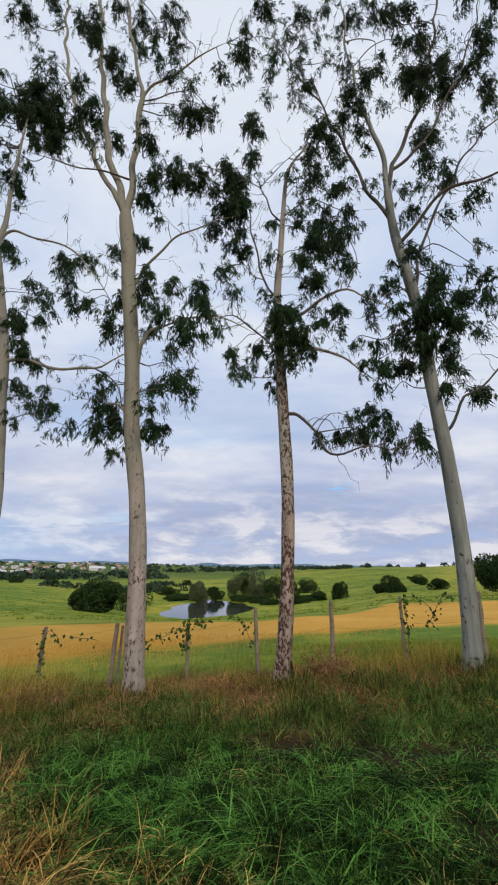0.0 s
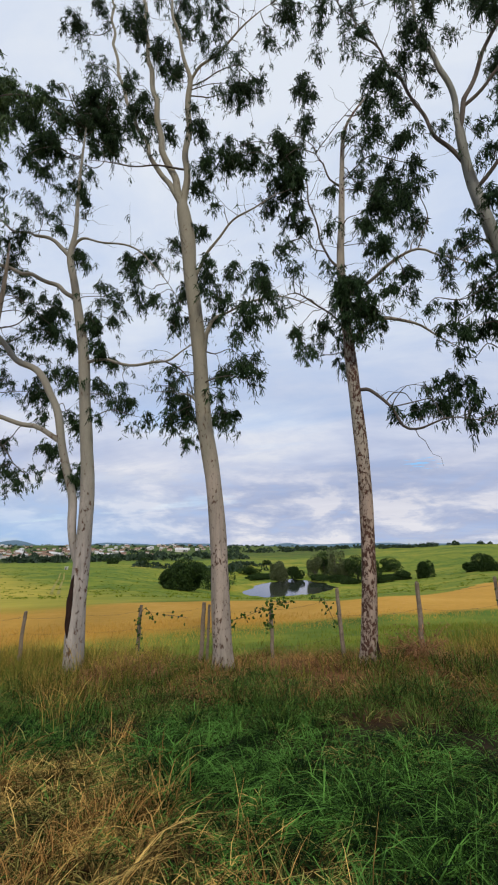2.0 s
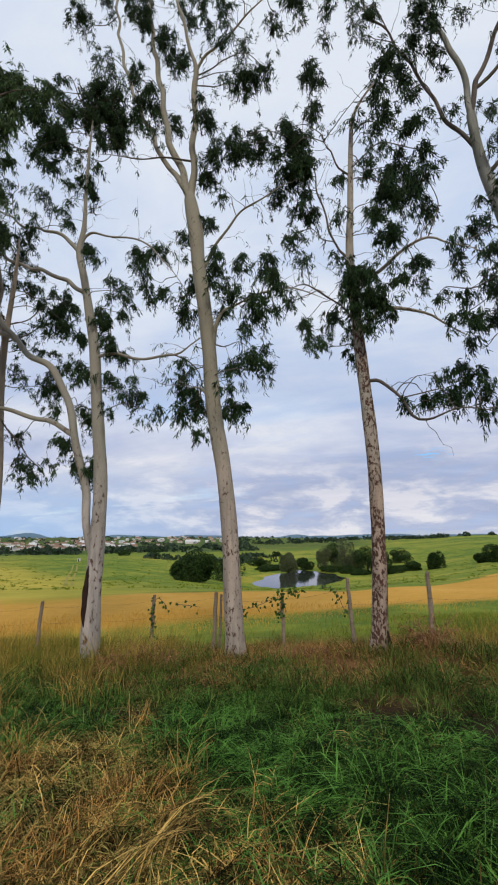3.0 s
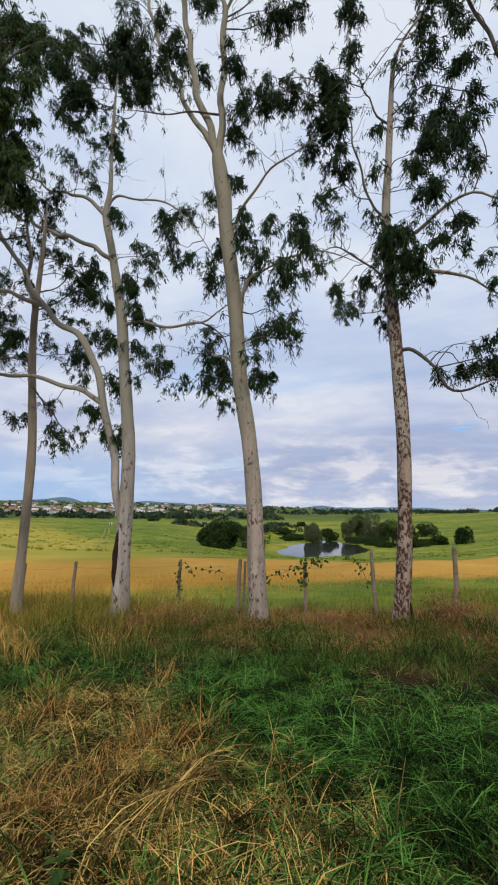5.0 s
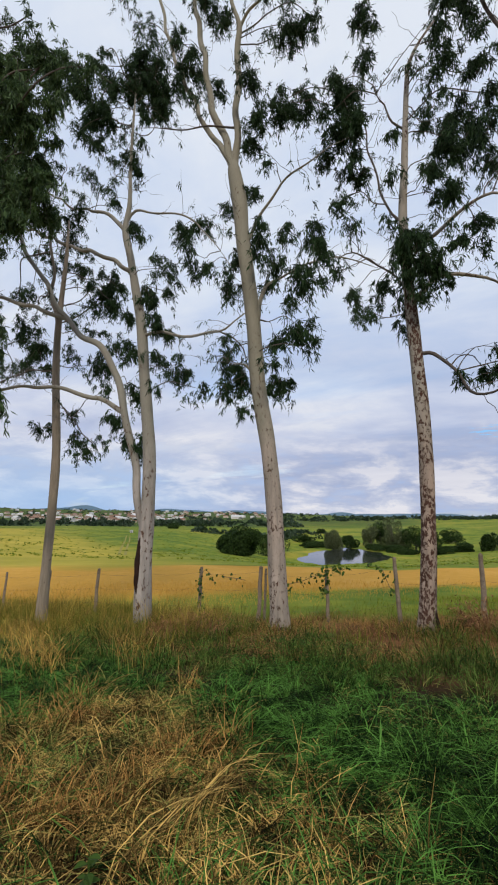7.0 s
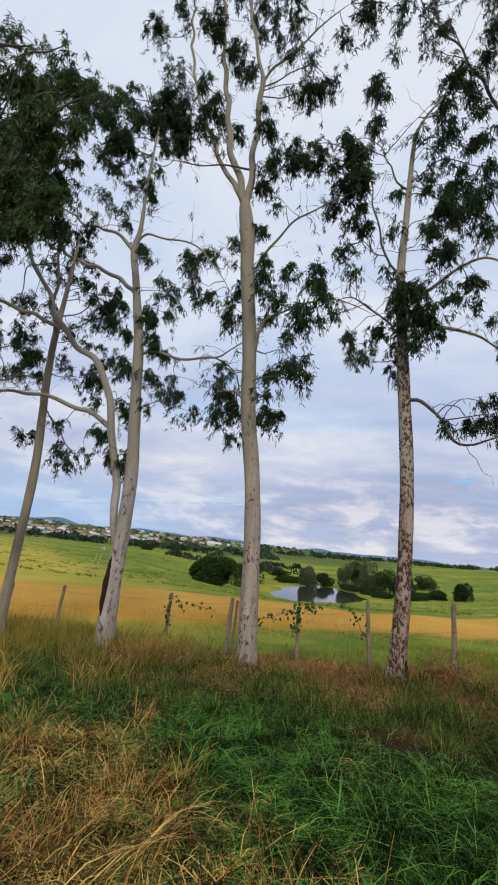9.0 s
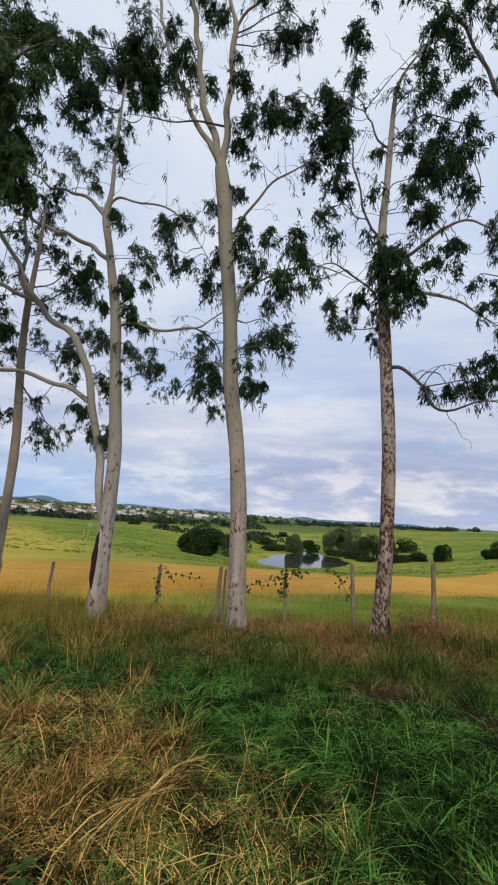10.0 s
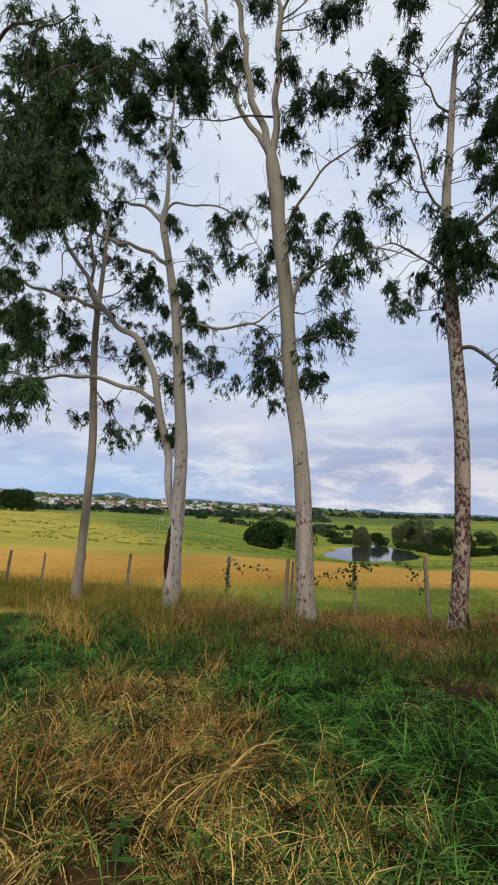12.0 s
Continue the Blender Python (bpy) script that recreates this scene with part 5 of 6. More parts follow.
# ---- pasture trees, pond bank, town and hills ----
def bush(bearing, d, width, height, mat, label, seed, name="shrub", category="bush", lobes=9, low=0.08, leaf=0.36, amount=0.8, group=""):
    """A rounded tree or shrub: a short forked trunk and a crown of leafy lobes with an uneven outline."""
    rng = np.random.default_rng(seed)
    at = spot(bearing, d)
    ob = thing(name, (at[0], at[1], at[2] - 0.1), label, category, group)
    stems, crown = Pile(), Pile()
    r0 = 0.035 * height + 0.05
    stems.put(*tube(spline([(0, 0, -0.3, r0 * 1.3), (0.02 * width, 0, 0.25 * height, r0), (0, 0.03 * width, 0.62 * height, r0 * 0.4)], 0.4), 7))
    for q in range(lobes):
        a = 2 * math.pi * (q + rng.uniform(-0.3, 0.3)) / lobes
        out = 0.0 if q == 0 else rng.uniform(0.35, 0.85)
        c = np.array((math.cos(a) * out * width / 2, math.sin(a) * out * width / 2, height * (low + (1 - low) * (0.68 if q == 0 else rng.uniform(0.10, 0.72)))))
        r = np.array((width * 0.27, width * 0.27, height * (1 - low) * 0.31)) * rng.uniform(0.4, 1.2)
        stems.put(*tube(spline([(0, 0, 0.2 * height, r0 * 0.6), (*(c * (0.5, 0.5, 0.6)), r0 * 0.4), (*c, r0 * 0.15)], 0.5), 5))
        k = int(760 * amount)
        s = unit(rng.normal(size=(k, 3)))
        p = c + s * r * rng.uniform(0.55, 1.08, k)[:, None] ** 0.6
        p[:, 2] = np.maximum(p[:, 2], 0.03 * height)
        go = unit(s + rng.normal(0, 0.8, (k, 3)))
        length = leaf * rng.uniform(0.6, 1.5, k)
        crown.put(*leaf_blades(p, go, length, length * 0.75, rng))
    part("trunk", stems.mesh("trunk", TWIG, True), ob)
    part("crown", crown.mesh("crown", mat), ob)
    return ob


DARK_BUSH = "dark green rounded shrub on the pasture"
bush(-24.0, 107, 10.2, 7.2, SHRUB, "large dark mango-like tree low on the pasture", 1, "pasture_tree", "tree", 13, 0.0, 0.42, 1.5)
bush(-19.6, 138, 11.5, 7.2, SHRUB, DARK_BUSH, 2, lobes=9, low=0.0)
bush(-15.1, 215, 9.6, 3.8, SHRUB, DARK_BUSH, 3, low=0.0)
bush(-14.0, 196, 14, 2.6, SHRUB, "low green thicket on the pond bank", 4, low=0.0)
bush(-11.2, 176, 7.0, 8.0, SHRUB_GREY, "grey-green willowy tree on the pond bank", 5, "bank_tree", "tree", 11, 0.05, 0.38, 1.2)
bush(-9.0, 186, 6.4, 5.4, SHRUB, "dark tree on the pond bank", 6, "bank_tree", "tree", 12, 0.0)
bush(-6.4, 196, 8.0, 9.8, SHRUB_GREY, "grey-green tree on the pond bank", 7, "bank_tree", "tree", 11, 0.0, 0.34)
bush(-5.2, 201, 7.5, 11.6, SHRUB, "dark tall tree on the pond bank", 8, "bank_tree", "tree", 10, 0.05, 0.34)
bush(-3.8, 190, 10, 15.8, SHRUB_GREY, "tall thin-crowned grey tree beside the pond", 9, "bank_tree", "tree", 13, 0.02, 0.32, 0.8)
bush(-2.4, 184, 8.5, 9.2, SHRUB_GREY, "grey-green tree on the pond bank", 10, "bank_tree", "tree", 9, 0.05)
bush(-0.9, 182, 9.0, 9.8, SHRUB, "dark tree on the pond bank", 11, "bank_tree", "tree", 9, 0.0)
bush(0.9, 170, 9.0, 8.2, SHRUB, "dark tree on the pond bank", 12, "bank_tree", "tree", 9, 0.0)
bush(3.2, 232, 14.0, 7.4, SHRUB, DARK_BUSH, 13, lobes=11, low=0.0)
bush(2.3, 150, 8.0, 2.6, SHRUB, "low thicket on the pond bank", 14, low=0.0)
bush(4.6, 158, 8.5, 3.0, SHRUB, "low green thicket on the pasture", 15, low=0.0)
bush(7.3, 159, 5.2, 5.8, SHRUB, "ragged small tree on the pasture", 16, "pasture_tree", "tree", 11, 0.0, 0.5, 0.4)
bush(12.6, 149, 5.6, 3.2, SHRUB, DARK_BUSH, 17, low=0.0)
bush(14.3, 140, 6.2, 4.6, SHRUB, DARK_BUSH, 18, low=0.0)
bush(17.2, 205, 7.6, 4.4, SHRUB, DARK_BUSH, 19, low=0.05)
bush(19.5, 155, 5.6, 3.6, SHRUB, "thin brownish shrub on the pasture", 20, low=0.1, amount=0.7)
bush(26.6, 95, 8.6, 8.0, SHRUB, "large dark spreading tree at the hay field's edge", 21, "field_tree", "tree", 12, 0.0, 0.4, 1.5)
bush(-56.8, 215, 17, 10.5, SHRUB, "broad dark tree on the hill crest", 22, "hill_tree", "tree", 13, 0.12, 0.5, 1.6)
bush(-29.4, 330, 9.0, 4.6, SHRUB, DARK_BUSH, 23, low=0.0)
bush(-33.2, 335, 13.0, 4.8, SHRUB, DARK_BUSH, 24, low=0.0)
bush(-12.9, 330, 7.0, 4.0, SHRUB, DARK_BUSH, 25, low=0.0)
bush(16.0, 300, 2.0, 1.4, SHRUB, DARK_BUSH, 26, low=0.0)
bush(-5.6, 176, 9.0, 2.2, SHRUB, "low thicket on the pond bank", 27, low=0.0)
bush(-3.4, 170, 8.0, 2.6, SHRUB, "low thicket on the pond bank", 28, low=0.0)
bush(-1.6, 162, 7.0, 2.0, SHRUB, "low thicket on the pond bank", 29, low=0.0)
bush(-13.6, 184, 9.0, 2.0, SHRUB, "low thicket on the pond bank", 30, low=0.0)

# woods and hedges too many to count
rng = np.random.default_rng(5)
woods = Pile()


def wood_clump(bearing, d, w, h):
    x, y, z = spot(bearing, d)
    k = int(rng.integers(36, 60))
    s = unit(rng.normal(size=(k, 3)))
    s[:, 2] = np.abs(s[:, 2])
    p = np.array((x, y, z)) + s * (w / 2, w / 2, h) * rng.uniform(0.6, 1.0, k)[:, None]
    length = 0.34 * w * rng.uniform(0.5, 1.2, k)
    woods.put(*leaf_blades(p, unit(s + rng.normal(0, 0.6, (k, 3))), length, length * 0.8, rng))


for _ in range(460):
    b, d = rng.uniform(-66, -16), math.exp(rng.uniform(math.log(430), math.log(2600)))
    if rng.random() < 0.35 + 0.65 * (math.sin(0.9 * b + 4 * math.log(d)) > -0.1):
        wood_clump(b, d, rng.uniform(8, 16), rng.uniform(3, 6.5))
for _ in range(80):
    b, d = rng.uniform(-68, -14), rng.uniform(430, 620)
    if math.sin(0.55 * b + 0.012 * d) + 0.6 * math.sin(1.7 * b - 0.02 * d) > 0.1:
        wood_clump(b, d, rng.uniform(9, 19), rng.uniform(2.0, 4.0))
for _ in range(120):
    b, d = rng.uniform(-18, 4), math.exp(rng.uniform(math.log(850), math.log(3000)))
    wood_clump(b, d, rng.uniform(8, 20), rng.uniform(4, 9))
for _ in range(170):
    b = rng.uniform(2, 30)
    if math.sin(1.9 * b) + 0.7 * math.sin(4.7 * b + 1) > 0.1 + 0.03 * b or b < 9:
        wood_clump(b, 770 + rng.normal(0, 14), rng.uniform(5, 10), rng.uniform(2.5, 6.5))
for b, d0, d1, k in ((-18, 225, 260, 10), (-16, 300, 330, 12), (-27, 240, 262, 9)):
    for _ in range(k):
        wood_clump(b + rng.uniform(-5, 5), rng.uniform(d0, d1), rng.uniform(4, 8), rng.uniform(1.5, 3))
tagged(new("far_woods", woods.mesh("far_woods", WOODS)), "dark green woods and hedges scattered over the plain", "woods", kind="stuff")


# the town on its slope
def slab(x0, x1, y0, y1, z0, z1):
    v = [(x, y, z) for z in (z0, z1) for x, y in ((x0, y0), (x1, y0), (x1, y1), (x0, y1))]
    return v, [(3, 2, 1, 0), (4, 5, 6, 7), (0, 1, 5, 4), (1, 2, 6, 5), (2, 3, 7, 6), (3, 0, 4, 7)]


def house(wide, deep, tall, wall, roof, label):
    ob = thing("house", (0, 0, 0), label, "house", "town houses")
    w, d, e = wide / 2, deep / 2, 0.4
    body = part("wall", mesh_of("wall", *slab(-w, w, -d, d, -3, tall), wall), ob)
    ridge = tall + 0.28 * deep
    v = [(-w - e, -d - e, tall), (w + e, -d - e, tall), (w + e, d + e, tall), (-w - e, d + e, tall), (-w - e, 0, ridge), (w + e, 0, ridge)]
    v += [(x, y, z - 0.25) for x, y, z in v]
    f = [(0, 1, 5, 4), (2, 3, 4, 5), (0, 6, 7, 1), (2, 8, 9, 3), (1, 7, 11, 5), (5, 11, 8, 2), (3, 9, 10, 4), (4, 10, 6, 0), (6, 10, 11, 7), (8, 11, 10, 9)]
    part("roof", mesh_of("roof", v, f, roof), ob)
    part("window", mesh_of("window", *slab(0.2 * w, 0.6 * w, -d - 0.06, -d, 1.0, 2.4), GLASS), body)
    return ob


KINDS = [house(9, 7.5, 4.0, WALL, ROOF, "small white house with a clay tile roof"), house(12, 8.5, 4.4, WALL_WARM, ROOF, "tan house with a clay tile roof"), house(11, 9, 5.6, WALL, ROOF_PALE, "white two-storey house with a pale roof"), house(8, 7, 3.6, WALL_WARM, ROOF, "low white cottage with a clay tile roof")]
def hut(bearing, d):
    """A small white hut with a slab roof and a dark doorway, standing in for an indistinct pale shape."""
    x, y, z = spot(bearing, d)
    ob = thing("hut", (x, y, z), "small white hut standing in for a pale shape at the top of the wheel track", "hut")
    body = part("wall", mesh_of("wall", *slab(-0.55, 0.55, -0.5, 0.5, -0.3, 1.2), WALL), ob)
    part("roof", mesh_of("roof", *slab(-0.65, 0.65, -0.6, 0.6, 1.2, 1.32), ROOF_PALE), ob)
    part("doorway", mesh_of("doorway", *slab(-0.1, 0.4, -0.53, -0.5, 0.0, 1.0), GLASS), body)


hut(-38.7, 214)
for q in range(294):
    b = rng.uniform(-63, -20) if rng.random() < 0.8 else rng.uniform(-52, -34)
    d = math.exp(rng.uniform(math.log(760), math.log(1900)))
    if b > -28:
        d = rng.uniform(1200, 2200)
    x, y, z = spot(b, d)
    m = pose(x, y, z, 0, 0, -b + rng.uniform(-50, 50)) @ Matrix.Scale(rng.uniform(0.75, 1.1), 4)
    if q < len(KINDS):
        KINDS[q].matrix_basis = m
    else:
        copy_thing(KINDS[q % len(KINDS)], m)
x, y, z = spot(-24.5, 1150)
hall = house(34, 18, 6, WALL, ROOF_PALE, "long white hall with a pale sheet roof")
hall.matrix_basis = pose(x, y, z, 0, 0, 24)


def ridge_line(name, d, height, seed, peaks, label):
    """A far range of hills, with a rounded crest and a back slope."""
    rows = [(0.80, -0.02), (0.90, 0.35), (0.96, 0.75), (1.0, 1.0), (1.05, 0.7), (1.12, 0.0)]
    bearings = np.arange(-80, 50, 0.5)
    v = []
    for f, u in rows:
        for b in bearings:
            crest = 0.5 + 0.3 * math.sin(0.21 * b + seed) + 0.22 * math.sin(0.53 * b + 2 * seed) + 0.10 * math.sin(1.31 * b + 5 * seed)
            h = height * max(crest, 0.05) + sum(t * math.exp(-((b - c) / w) ** 2) for c, t, w in peaks)
            v.append((d * f * math.sin(radians(b)), d * f * math.cos(radians(b)), -12 + u * h))
    k = len(bearings)
    i, j = np.meshgrid(np.arange(len(rows) - 1), np.arange(k - 1), indexing="ij")
    f = np.stack([i * k + j, i * k + j + 1, (i + 1) * k + j + 1, (i + 1) * k + j], -1).reshape(-1, 4)
    tagged(new(name, mesh_of(name, v, f, HAZY_HILLS, True)), label, "hills", kind="structure")


ridge_line("backdrop_hills", 4300, 40, 0.6, [(-44.5, 46, 2.6), (-9.4, 22, 2.0), (-33, 20, 4.0)], "low wooded hills on the horizon, coloured haze blue")
ridge_line("backdrop_ridge", 3600, 24, 2.3, [(-1, 14, 2.0)], "low ridge before the horizon, coloured haze blue")


def trail(bearing, d0, d1, drift):
    """A worn wheel track, lying just over the turf."""
    v = []
    for d in np.linspace(d0, d1, 40):
        b = bearing + drift * (d - d0) / (d1 - d0) + 0.08 * math.sin(d * 0.06)
        for e in (-0.22, 0.22):
            x, y, z = spot(b + math.degrees(e / d), d)
            v.append((x, y, z + 0.05))
    f = [(2 * q, 2 * q + 1, 2 * q + 3, 2 * q + 2) for q in range(39)]
    tagged(new("trail", mesh_of("trail", v, f, TRAIL, True)), "worn pale wheel track climbing the pasture", "trail", kind="structure")


# tussocks of coarse grass, added to give the pasture its mottled brightness
tussocks = Pile()
for _ in range(5200):
    b, d = rng.uniform(-66, 32), math.exp(rng.uniform(math.log(48), math.log(330)))
    if hay_at(b, d) > 0.2 or pond_r(b, d) < 1.15 or noise.noise((0.35 * b, 5 * math.log(d), 3.0)) < rng.normal(0, 0.22):
        continue
    x, y, z = spot(b, d)
    k = 7
    w = rng.uniform(0.2, 0.6) * (1 + d / 300)
    root = np.array((x, y, z)) + rng.normal(0, 0.35 * w, (k, 3)) * (1, 1, 0)
    length = w * rng.uniform(0.2, 0.5, k)
    tussocks.put(*leaf_blades(root, unit(rng.normal(0, 0.8, (k, 3)) * (1, 1, 0) + (0, 0, 0.6)), length, length * 0.8, rng))
tagged(new("mottling_tussocks", tussocks.mesh("mottling_tussocks", TUSSOCK)), "tussocks of coarse grass added to mottle the pasture", "grass", kind="stuff")

trail(-40.0, 62, 180, 0.8)
trail(-39.2, 62, 180, 0.4)

# ---- grass of the verge, the tree line and the hay field ----
def patch_of(x, y, scale, seed):
    return np.array([noise.noise((a * scale + seed, b * scale - seed, seed * 0.7)) for a, b in zip(x, y)])


def scatter(count, x0, x1, y0, y1, keep, seed):
    """Roots on the ground, kept by chance."""
    rng = np.random.default_rng(seed)
    x, y = rng.uniform(x0, x1, count), rng.uniform(y0, y1, count)
    sel = rng.random(count) < keep(x, y)
    x, y = x[sel], y[sel]
    return x, y, rng


def sstep(a, b, v):
    u = np.clip((v - a) / (b - a), 0, 1)
    return u * u * (3 - 2 * u)


def lushness(x, y):
    """1 where the grass is lush and green, 0 where it has dried: dry on the near west side and along the road's edge."""
    b = np.degrees(np.arctan2(x - 0.3, y))
    d = np.hypot(x - 0.3, y)
    west = 0.92 * sstep(-16, -27, b + 2.5 * (d - 2.5)) * (1 - sstep(4.3, 5.2, d - 0.02 * (b + 40)))
    edge = (1 - sstep(2.1, 2.9, d)) * (0.85 + 0.15 * sstep(0, -25, b))
    edge = np.maximum(edge, 1.5 * np.exp(-((x - 0.15) / 0.55) ** 2 - ((y - 2.28) / 0.40) ** 2))
    n1 = 0.5 * patch_of(x, y, 0.9, 3.0) + 0.5 * patch_of(x, y, 2.6, 9.0)
    return np.clip(1 - np.maximum(1.05 * west, 0.85 * edge) + n1 + 0.04, 0, 1)


def grass(name, mat, label, x, y, rng, h, w, lean, heading=None, sag=0.35, kink=0.0, plain=False):
    k = len(x)
    z = GZ(x, y) - 0.02
    if heading is None:
        heading = rng.uniform(0, 2 * math.pi, k)
    v, f = blades(np.column_stack([x, y, z]), h, w, lean, heading, rng, sag, kink, plain)
    tagged(new(name, mesh_of(name, v, f, mat)), label, "grass", kind="stuff")


def tufted(x, y, seed, spread=0.07, per=26, comb=0.0):
    """Draws roots together into tufts whose blades fall outwards, or, by comb, all to one side."""
    rng = np.random.default_rng(seed)
    k = max(1, len(x) // per)
    pick = rng.integers(0, k, len(x))
    dx, dy = rng.normal(0, spread, len(x)), rng.normal(0, spread, len(x))
    side = rng.uniform(0, 2 * math.pi, k)[pick]
    heading = np.arctan2(dy * (1 - comb) + comb * spread * np.sin(side), dx * (1 - comb) + comb * spread * np.cos(side)) + rng.normal(0, 0.45, len(x))
    size = rng.uniform(0.6, 1.35, k)[pick]
    return x[pick] + dx, y[pick] + dy, heading, size


def in_view(x, y, reach):
    """The stretch of verge and field that is overgrown; the road's edge to the south-west is bare."""
    b, d = np.degrees(np.arctan2(x - 0.3, y)), np.hypot(x - 0.3, y)
    bare = sstep(-28, -40, b) * (1 - sstep(2.25, 2.6, d + 0.5 * patch_of(x, y, 1.7, 50)))
    return (b > -72) & (b < 50) & (d < reach) & (bare < 0.6)


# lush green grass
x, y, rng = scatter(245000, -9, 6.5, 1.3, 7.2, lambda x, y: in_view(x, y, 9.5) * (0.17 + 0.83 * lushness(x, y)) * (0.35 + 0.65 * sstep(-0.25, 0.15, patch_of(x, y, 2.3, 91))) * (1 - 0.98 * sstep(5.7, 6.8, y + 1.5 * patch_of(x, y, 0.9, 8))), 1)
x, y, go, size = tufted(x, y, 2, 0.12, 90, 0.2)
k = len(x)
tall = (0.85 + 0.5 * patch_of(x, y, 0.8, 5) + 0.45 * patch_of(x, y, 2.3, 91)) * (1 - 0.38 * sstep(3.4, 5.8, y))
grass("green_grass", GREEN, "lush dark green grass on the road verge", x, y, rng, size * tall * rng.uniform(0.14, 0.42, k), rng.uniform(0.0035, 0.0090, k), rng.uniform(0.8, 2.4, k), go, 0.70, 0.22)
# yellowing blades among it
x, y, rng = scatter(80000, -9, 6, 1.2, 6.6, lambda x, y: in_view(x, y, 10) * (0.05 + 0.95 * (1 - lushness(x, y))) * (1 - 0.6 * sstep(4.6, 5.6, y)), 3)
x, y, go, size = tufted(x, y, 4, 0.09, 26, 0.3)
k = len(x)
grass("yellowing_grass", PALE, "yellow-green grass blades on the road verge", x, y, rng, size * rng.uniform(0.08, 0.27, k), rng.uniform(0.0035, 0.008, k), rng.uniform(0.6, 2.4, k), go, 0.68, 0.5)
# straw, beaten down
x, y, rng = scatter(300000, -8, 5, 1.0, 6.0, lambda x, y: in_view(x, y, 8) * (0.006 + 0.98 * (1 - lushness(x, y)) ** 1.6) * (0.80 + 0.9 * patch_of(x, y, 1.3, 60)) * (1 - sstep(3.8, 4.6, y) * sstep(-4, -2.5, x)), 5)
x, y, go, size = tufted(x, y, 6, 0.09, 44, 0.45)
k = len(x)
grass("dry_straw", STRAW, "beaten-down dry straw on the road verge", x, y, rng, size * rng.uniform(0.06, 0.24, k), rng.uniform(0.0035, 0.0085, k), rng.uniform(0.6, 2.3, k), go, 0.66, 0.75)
# stands of rusty dead grass among the straw
x, y, rng = scatter(32000, -6, -0.2, 1.7, 5.4, lambda x, y: in_view(x, y, 7) * (1 - lushness(x, y)) * sstep(0.02, 0.22, patch_of(x, y, 1.1, 77)), 71)
x, y, go, size = tufted(x, y, 72, 0.06, 30, 0.2)
k = len(x)
grass("rusty_grass", RUST, "rust-coloured dead grass standing in the straw", x, y, rng, size * rng.uniform(0.10, 0.30, k), rng.uniform(0.003, 0.0065, k), rng.uniform(0.2, 1.2, k), go, 0.5, 0.5)
# dead russet weeds under the trees
x, y, rng = scatter(110000, -12, 8, 4.9, 8.4, lambda x, y: in_view(x, y, 17) * sstep(4.9, 6.0, y) * (0.62 + 0.9 * patch_of(x, y, 0.8, 12)) * (0.16 + 0.84 * sstep(-6, -3, x)), 7)
x, y, go, size = tufted(x, y, 8, 0.13, 36, 0.4)
k = len(x)
grass("dead_weeds", RUSSET, "russet dead weeds and litter under the trees", x, y, rng, size * (1 - 0.35 * sstep(-4, -2, x)) * rng.uniform(0.06, 0.34, k), rng.uniform(0.003, 0.008, k), rng.uniform(0.3, 1.7, k), go, 0.45, 0.6)
x, y, rng = scatter(30000, -9, 8, 5.0, 7.8, lambda x, y: in_view(x, y, 14) * sstep(5.0, 6.0, y) * (0.2 + 1.3 * patch_of(x, y, 0.7, 70)) * (0.1 + 0.9 * sstep(-5, -3, x)), 17)
x, y, go, size = tufted(x, y, 18, 0.14, 26, 0.5)
k = len(x)
grass("straw_litter", RUST, "rusty straw litter at the foot of the trees", x, y, rng, size * rng.uniform(0.05, 0.22, k), rng.uniform(0.004, 0.008, k), rng.uniform(0.8, 1.8, k), go, 0.5)
# tall mixed grass along the fence
x, y, rng = scatter(52000, -17, 10, 5.8, 9.6, lambda x, y: in_view(x, y, 24) * (0.50 + 0.7 * patch_of(x, y, 0.35, 20)) * (0.55 + 0.45 * np.maximum(sstep(8.0, 9.0, y), sstep(-3, -6, x))) * (1 - 0.55 * sstep(-3, -1.5, x) * (1 - sstep(1.2, 2.2, x)) * sstep(7.2, 7.8, y)), 9)
x, y, go, size = tufted(x, y, 10, 0.12, 22)
k = len(x)
grass("fence_grass", OLIVE, "tall yellow-green grass along the wire fence", x, y, rng, size * (1 - 0.4 * sstep(-3.2, -2.0, x)) * (1 - 0.5 * sstep(8.2, 9.4, y)) * rng.uniform(0.16, 0.46, k), rng.uniform(0.005, 0.010, k), rng.uniform(0.1, 0.8, k), go, plain=True)
# fine seeding grass, waist high, round the western trees and by the dead shrub
x, y, rng = scatter(30000, -14, 3.4, 5.6, 8.8, lambda x, y: in_view(x, y, 18) * np.maximum(sstep(-2.6, -4.2, x + 0.8 * patch_of(x, y, 0.9, 51)), 0.8 * sstep(1.3, 1.7, x) * sstep(6.3, 7.0, y)) * (0.35 + 1.5 * patch_of(x, y, 0.9, 52)), 53)
x, y, go, size = tufted(x, y, 54, 0.10, 30)
k = len(x)
grass("seeding_grass", SEEDING, "fine golden seeding grass standing tall by the fence", x, y, rng, size * (0.7 + 0.3 * sstep(-3, -5, x)) * (1 + 0.7 * patch_of(x, y, 0.6, 55)) * rng.uniform(0.15, 0.68, k), rng.uniform(0.003, 0.006, k), rng.uniform(0.1, 0.9, k), go, plain=True)
x, y, rng = scatter(60000, -17, 10, 8.0, 17, lambda x, y: in_view(x, y, 26) * np.where(y > 9.6 + 2.6 * sstep(-3, 0, x), 0.0, 0.30 + 0.9 * sstep(-3, 3, x)) * (0.6 + 0.8 * patch_of(x, y, 0.2, 31)), 11)
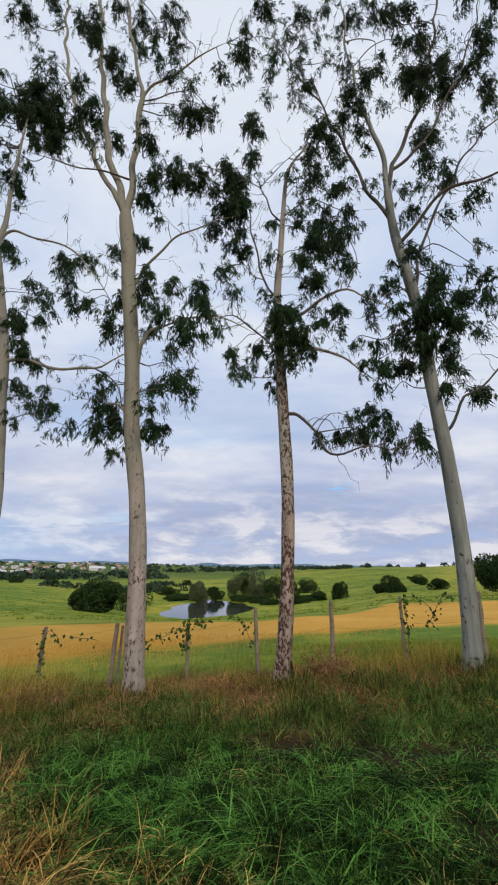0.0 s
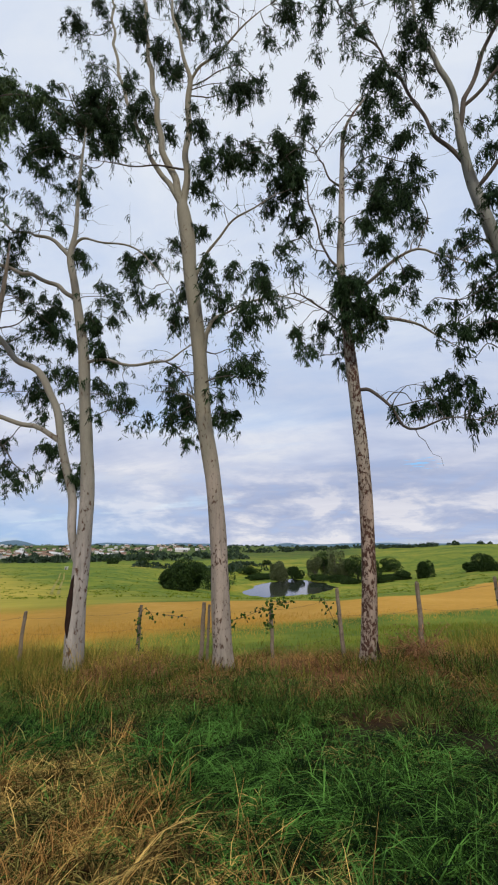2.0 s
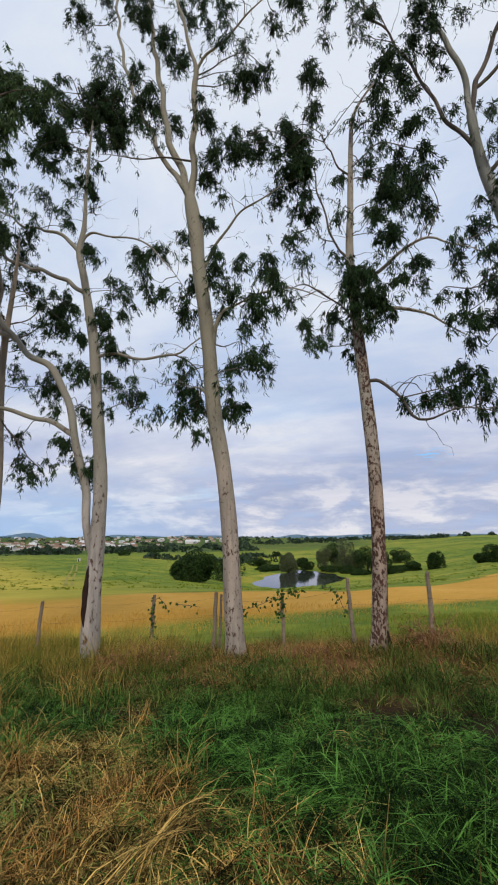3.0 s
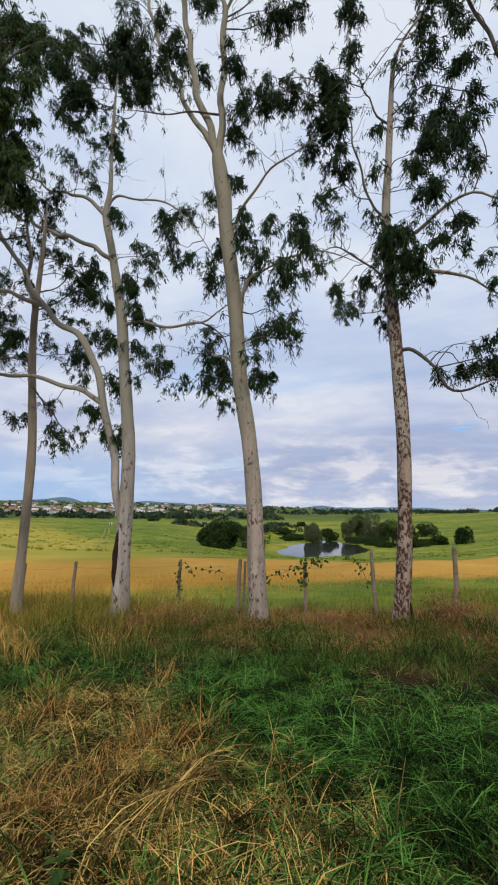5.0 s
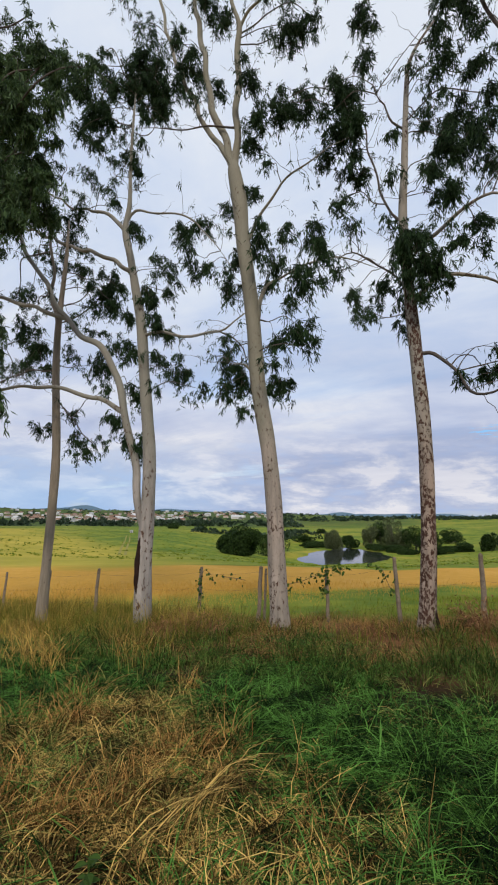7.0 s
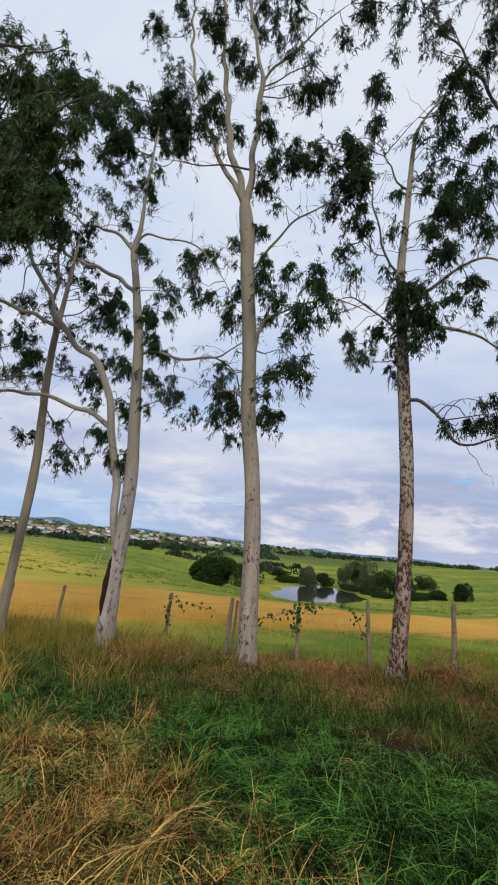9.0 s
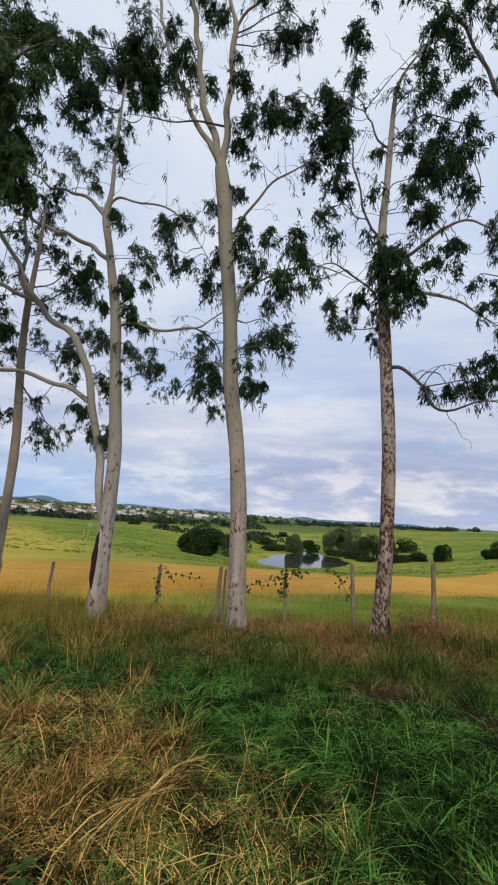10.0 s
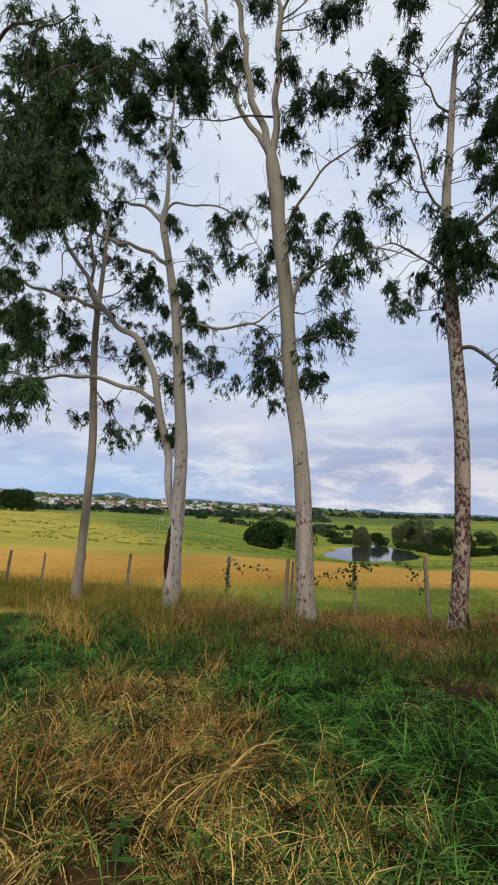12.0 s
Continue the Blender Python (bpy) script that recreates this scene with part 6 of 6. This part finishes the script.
k = len(x)
grass("field_grass", FIELD, "green grass at the foot of the hay field", x, y, rng, rng.uniform(0.08, 0.22, k), rng.uniform(0.008, 0.014, k), rng.uniform(0.1, 0.8, k), plain=True)
# tall pale stalks by the western trees
x, y, rng = scatter(800, -10, -3, 4.6, 7.6, lambda x, y: in_view(x, y, 17) * (0.25 + 1.2 * patch_of(x, y, 0.9, 40)), 13)
x, y, go, size = tufted(x, y, 14, 0.12, 14)
k = len(x)
grass("tall_stalks", SEEDING, "tall dry stalks around the trunks", x, y, rng, size * rng.uniform(0.35, 0.85, k), rng.uniform(0.004, 0.007, k), rng.uniform(0.1, 0.6, k), go)
for tx, ty, high in ((-4.35, 4.35, 0.9), (-4.75, 4.60, 0.85), (-4.05, 4.05, 0.55), (-5.4, 5.0, 0.7), (-5.0, 4.3, 0.6), (-6.6, 5.5, 0.8), (-3.7, 5.3, 0.55)):
    k = 80
    x, y = tx + rng.normal(0, 0.20, k), ty + rng.normal(0, 0.20, k)
    grass("golden_tuft", GILT, "tall golden tuft of dry grass", x, y, rng, high * rng.uniform(0.25, 1.1, k), rng.uniform(0.004, 0.008, k), rng.uniform(0.15, 1.2, k), rng.uniform(0, 6.28, k), 0.5, 0.25)
# grass and litter grown up round the feet of the trunks
for tx, ty in ((-2.02, 6.86), (0.34, 7.05), (3.20, 6.88), (-4.81, 6.78), (-7.67, 6.88)):
    for mat, name, label, k in ((VERGE, "foot_grass", "olive grass grown up round a trunk", 130), (RUSSET, "foot_litter", "dead russet stems heaped round a trunk", 150)):
        x, y = tx + rng.normal(0, 0.26, k), ty - 0.06 + rng.normal(0, 0.07, k)
        grass(name, mat, label, x, y, rng, rng.uniform(0.10, 0.34, k), rng.uniform(0.004, 0.008, k), rng.uniform(0.2, 1.3, k), None, 0.45, 0.3, plain=True)
# tall green and olive tufts standing in the litter between the trunks
x, y, rng = scatter(28000, -6, 5.5, 4.7, 7.4, lambda x, y: in_view(x, y, 12) * np.maximum(sstep(-0.12, 0.15, patch_of(x, y, 1.2, 61)), 0.7 * (1 - sstep(5.2, 5.8, y))), 62)
x, y, go, size = tufted(x, y, 63, 0.09, 45)
k = len(x)
grass("olive_tufts", VERGE, "olive-green grass tufts in the litter between the trunks", x, y, rng, size * rng.uniform(0.12, 0.40, k), rng.uniform(0.004, 0.008, k), rng.uniform(0.3, 1.4, k), go, 0.5, 0.2, plain=True)
# the hay
rng = np.random.default_rng(15)
k = 60000
b, d = rng.uniform(-68, 34, k), np.exp(rng.uniform(math.log(10.0), math.log(20), k))
sel = rng.random(k) < np.array([hay_at(q, s) * (1 - smooth(14, 20, s)) for q, s in zip(b, d)])
b, d = b[sel], d[sel]
x, y = 0.3 + d * np.sin(np.radians(b)), d * np.cos(np.radians(b))
k = len(x)
grass("hay_grass", GOLD, "golden standing hay beyond the wire fence", x, y, rng, rng.uniform(0.07, 0.19, k), 0.0006 * d, rng.uniform(0.1, 0.9, k), plain=True)
# a swathe of long stalks, pushed over towards the east
rng = np.random.default_rng(31)
k = 52
u = rng.uniform(0, 0.55, k)
x, y = -1.12 + 0.42 * u + rng.normal(0, 0.035, k), 1.75 + 1.3 * u + rng.normal(0, 0.03, k)
grass("straw_swathe", STRAW, "swathe of long golden stalks pushed flat", x, y, rng, rng.uniform(0.4, 0.8, k), rng.uniform(0.004, 0.008, k), rng.uniform(0.95, 1.25, k), rng.normal(math.atan2(1.15, 0.55), 0.06, k), 0.74)

# pale curled blades standing out of the near grass
x, y, rng = scatter(9000, -3, 3.2, 1.5, 4.2, lambda x, y: in_view(x, y, 5) * (0.10 + 1.2 * patch_of(x, y, 1.1, 90) + 0.8 * (1 - sstep(2.2, 2.9, np.hypot(x - 0.3, y)))), 41)
x, y, go, size = tufted(x, y, 42, 0.07, 12)
k = len(x)
grass("curled_grass", PALE, "pale curling blades in the verge grass", x, y, rng, size * rng.uniform(0.12, 0.27, k), rng.uniform(0.005, 0.009, k), rng.uniform(1.0, 2.4, k), go, 0.74, 0.28)


# ---- single plants on the verge and by the fence ----
def dead_shrub(x, y, size, seed):
    """Dry reddish brushwood: many thin stems from one stool, with a few withered leaves."""
    rng = np.random.default_rng(seed)
    ob = thing("dead_shrub", (x, y, ground_z(x, y)), "withered reddish-brown shrub at the foot of a fence post", "shrub")
    stems, dry = Pile(), Pile()
    for _ in range(150):
        go = unit(rng.normal(size=3) * (1, 1, 0.5) + (0, 0, 0.75))
        u = np.linspace(0, 1, 7)[:, None]
        path = rng.normal(0, 0.06, 3) * (1, 1, 0) + go * size * rng.uniform(0.5, 1.1) * u - (0, 0, 0.5 * size) * u ** 2.5 * rng.uniform(0.2, 1.2) + np.cumsum(rng.normal(0, 0.02, (7, 3)), 0) * (u > 0)
        stems.put(*tube(np.column_stack([path, np.linspace(0.005, 0.0015, 7)]), 3))
        k = 7
        p = path[rng.integers(2, 7, k)] + rng.normal(0, 0.015, (k, 3))
        dry.put(*leaf_blades(p, unit(rng.normal(size=(k, 3)) - (0, 0, 0.7)), rng.uniform(0.03, 0.09, k), rng.uniform(0.008, 0.02, k), rng))
    tagged(part("brushwood", stems.mesh("brushwood", BRUSH), ob), kind="stuff")
    tagged(part("withered_leaves", dry.mesh("withered_leaves", BRUSH), ob), kind="stuff")


dead_shrub(1.12, 7.35, 0.78, 3)
dead_shrub(-3.55, 6.75, 0.55, 4)
dead_shrub(-3.05, 6.6, 0.48, 5)
dead_shrub(-4.0, 6.45, 0.42, 6)


def weed(x, y, seed):
    """A young broad-leaved weed: a short stem with pairs of oval leaves."""
    rng = np.random.default_rng(seed)
    ob = thing("weed", (x, y, ground_z(x, y)), "small bright green broad-leaved weed among straw", "plant")
    part("stem", mesh_of("stem", *tube([(0, 0, -0.02, 0.004), (0.01, 0, 0.10, 0.003), (0.0, 0.01, 0.22, 0.002)], 5), VINE_LEAF), ob)
    outline = [(0, 0), (0.26, 0.25), (0.30, 0.55), (0.0, 1.0), (-0.30, 0.55), (-0.26, 0.25)]
    for q in range(9):
        z, a = 0.05 + 0.02 * q, 2.4 * q + rng.normal(0, 0.3)
        d = np.array((math.cos(a), math.sin(a), 0.35))
        e = np.array((-math.sin(a), math.cos(a), 0.0))
        s = rng.uniform(0.05, 0.085)
        v = [np.array((0, 0, z)) + d * w * s + e * u * s + np.array((0, 0, -0.35 * w * w + 0.2 * abs(u))) * s for u, w in outline]
        part("leaf", mesh_of("leaf", v, [(0, 1, 2), (0, 2, 3), (0, 3, 4), (0, 4, 5)], VINE_LEAF), ob)


weed(-1.15, 1.73, 1)
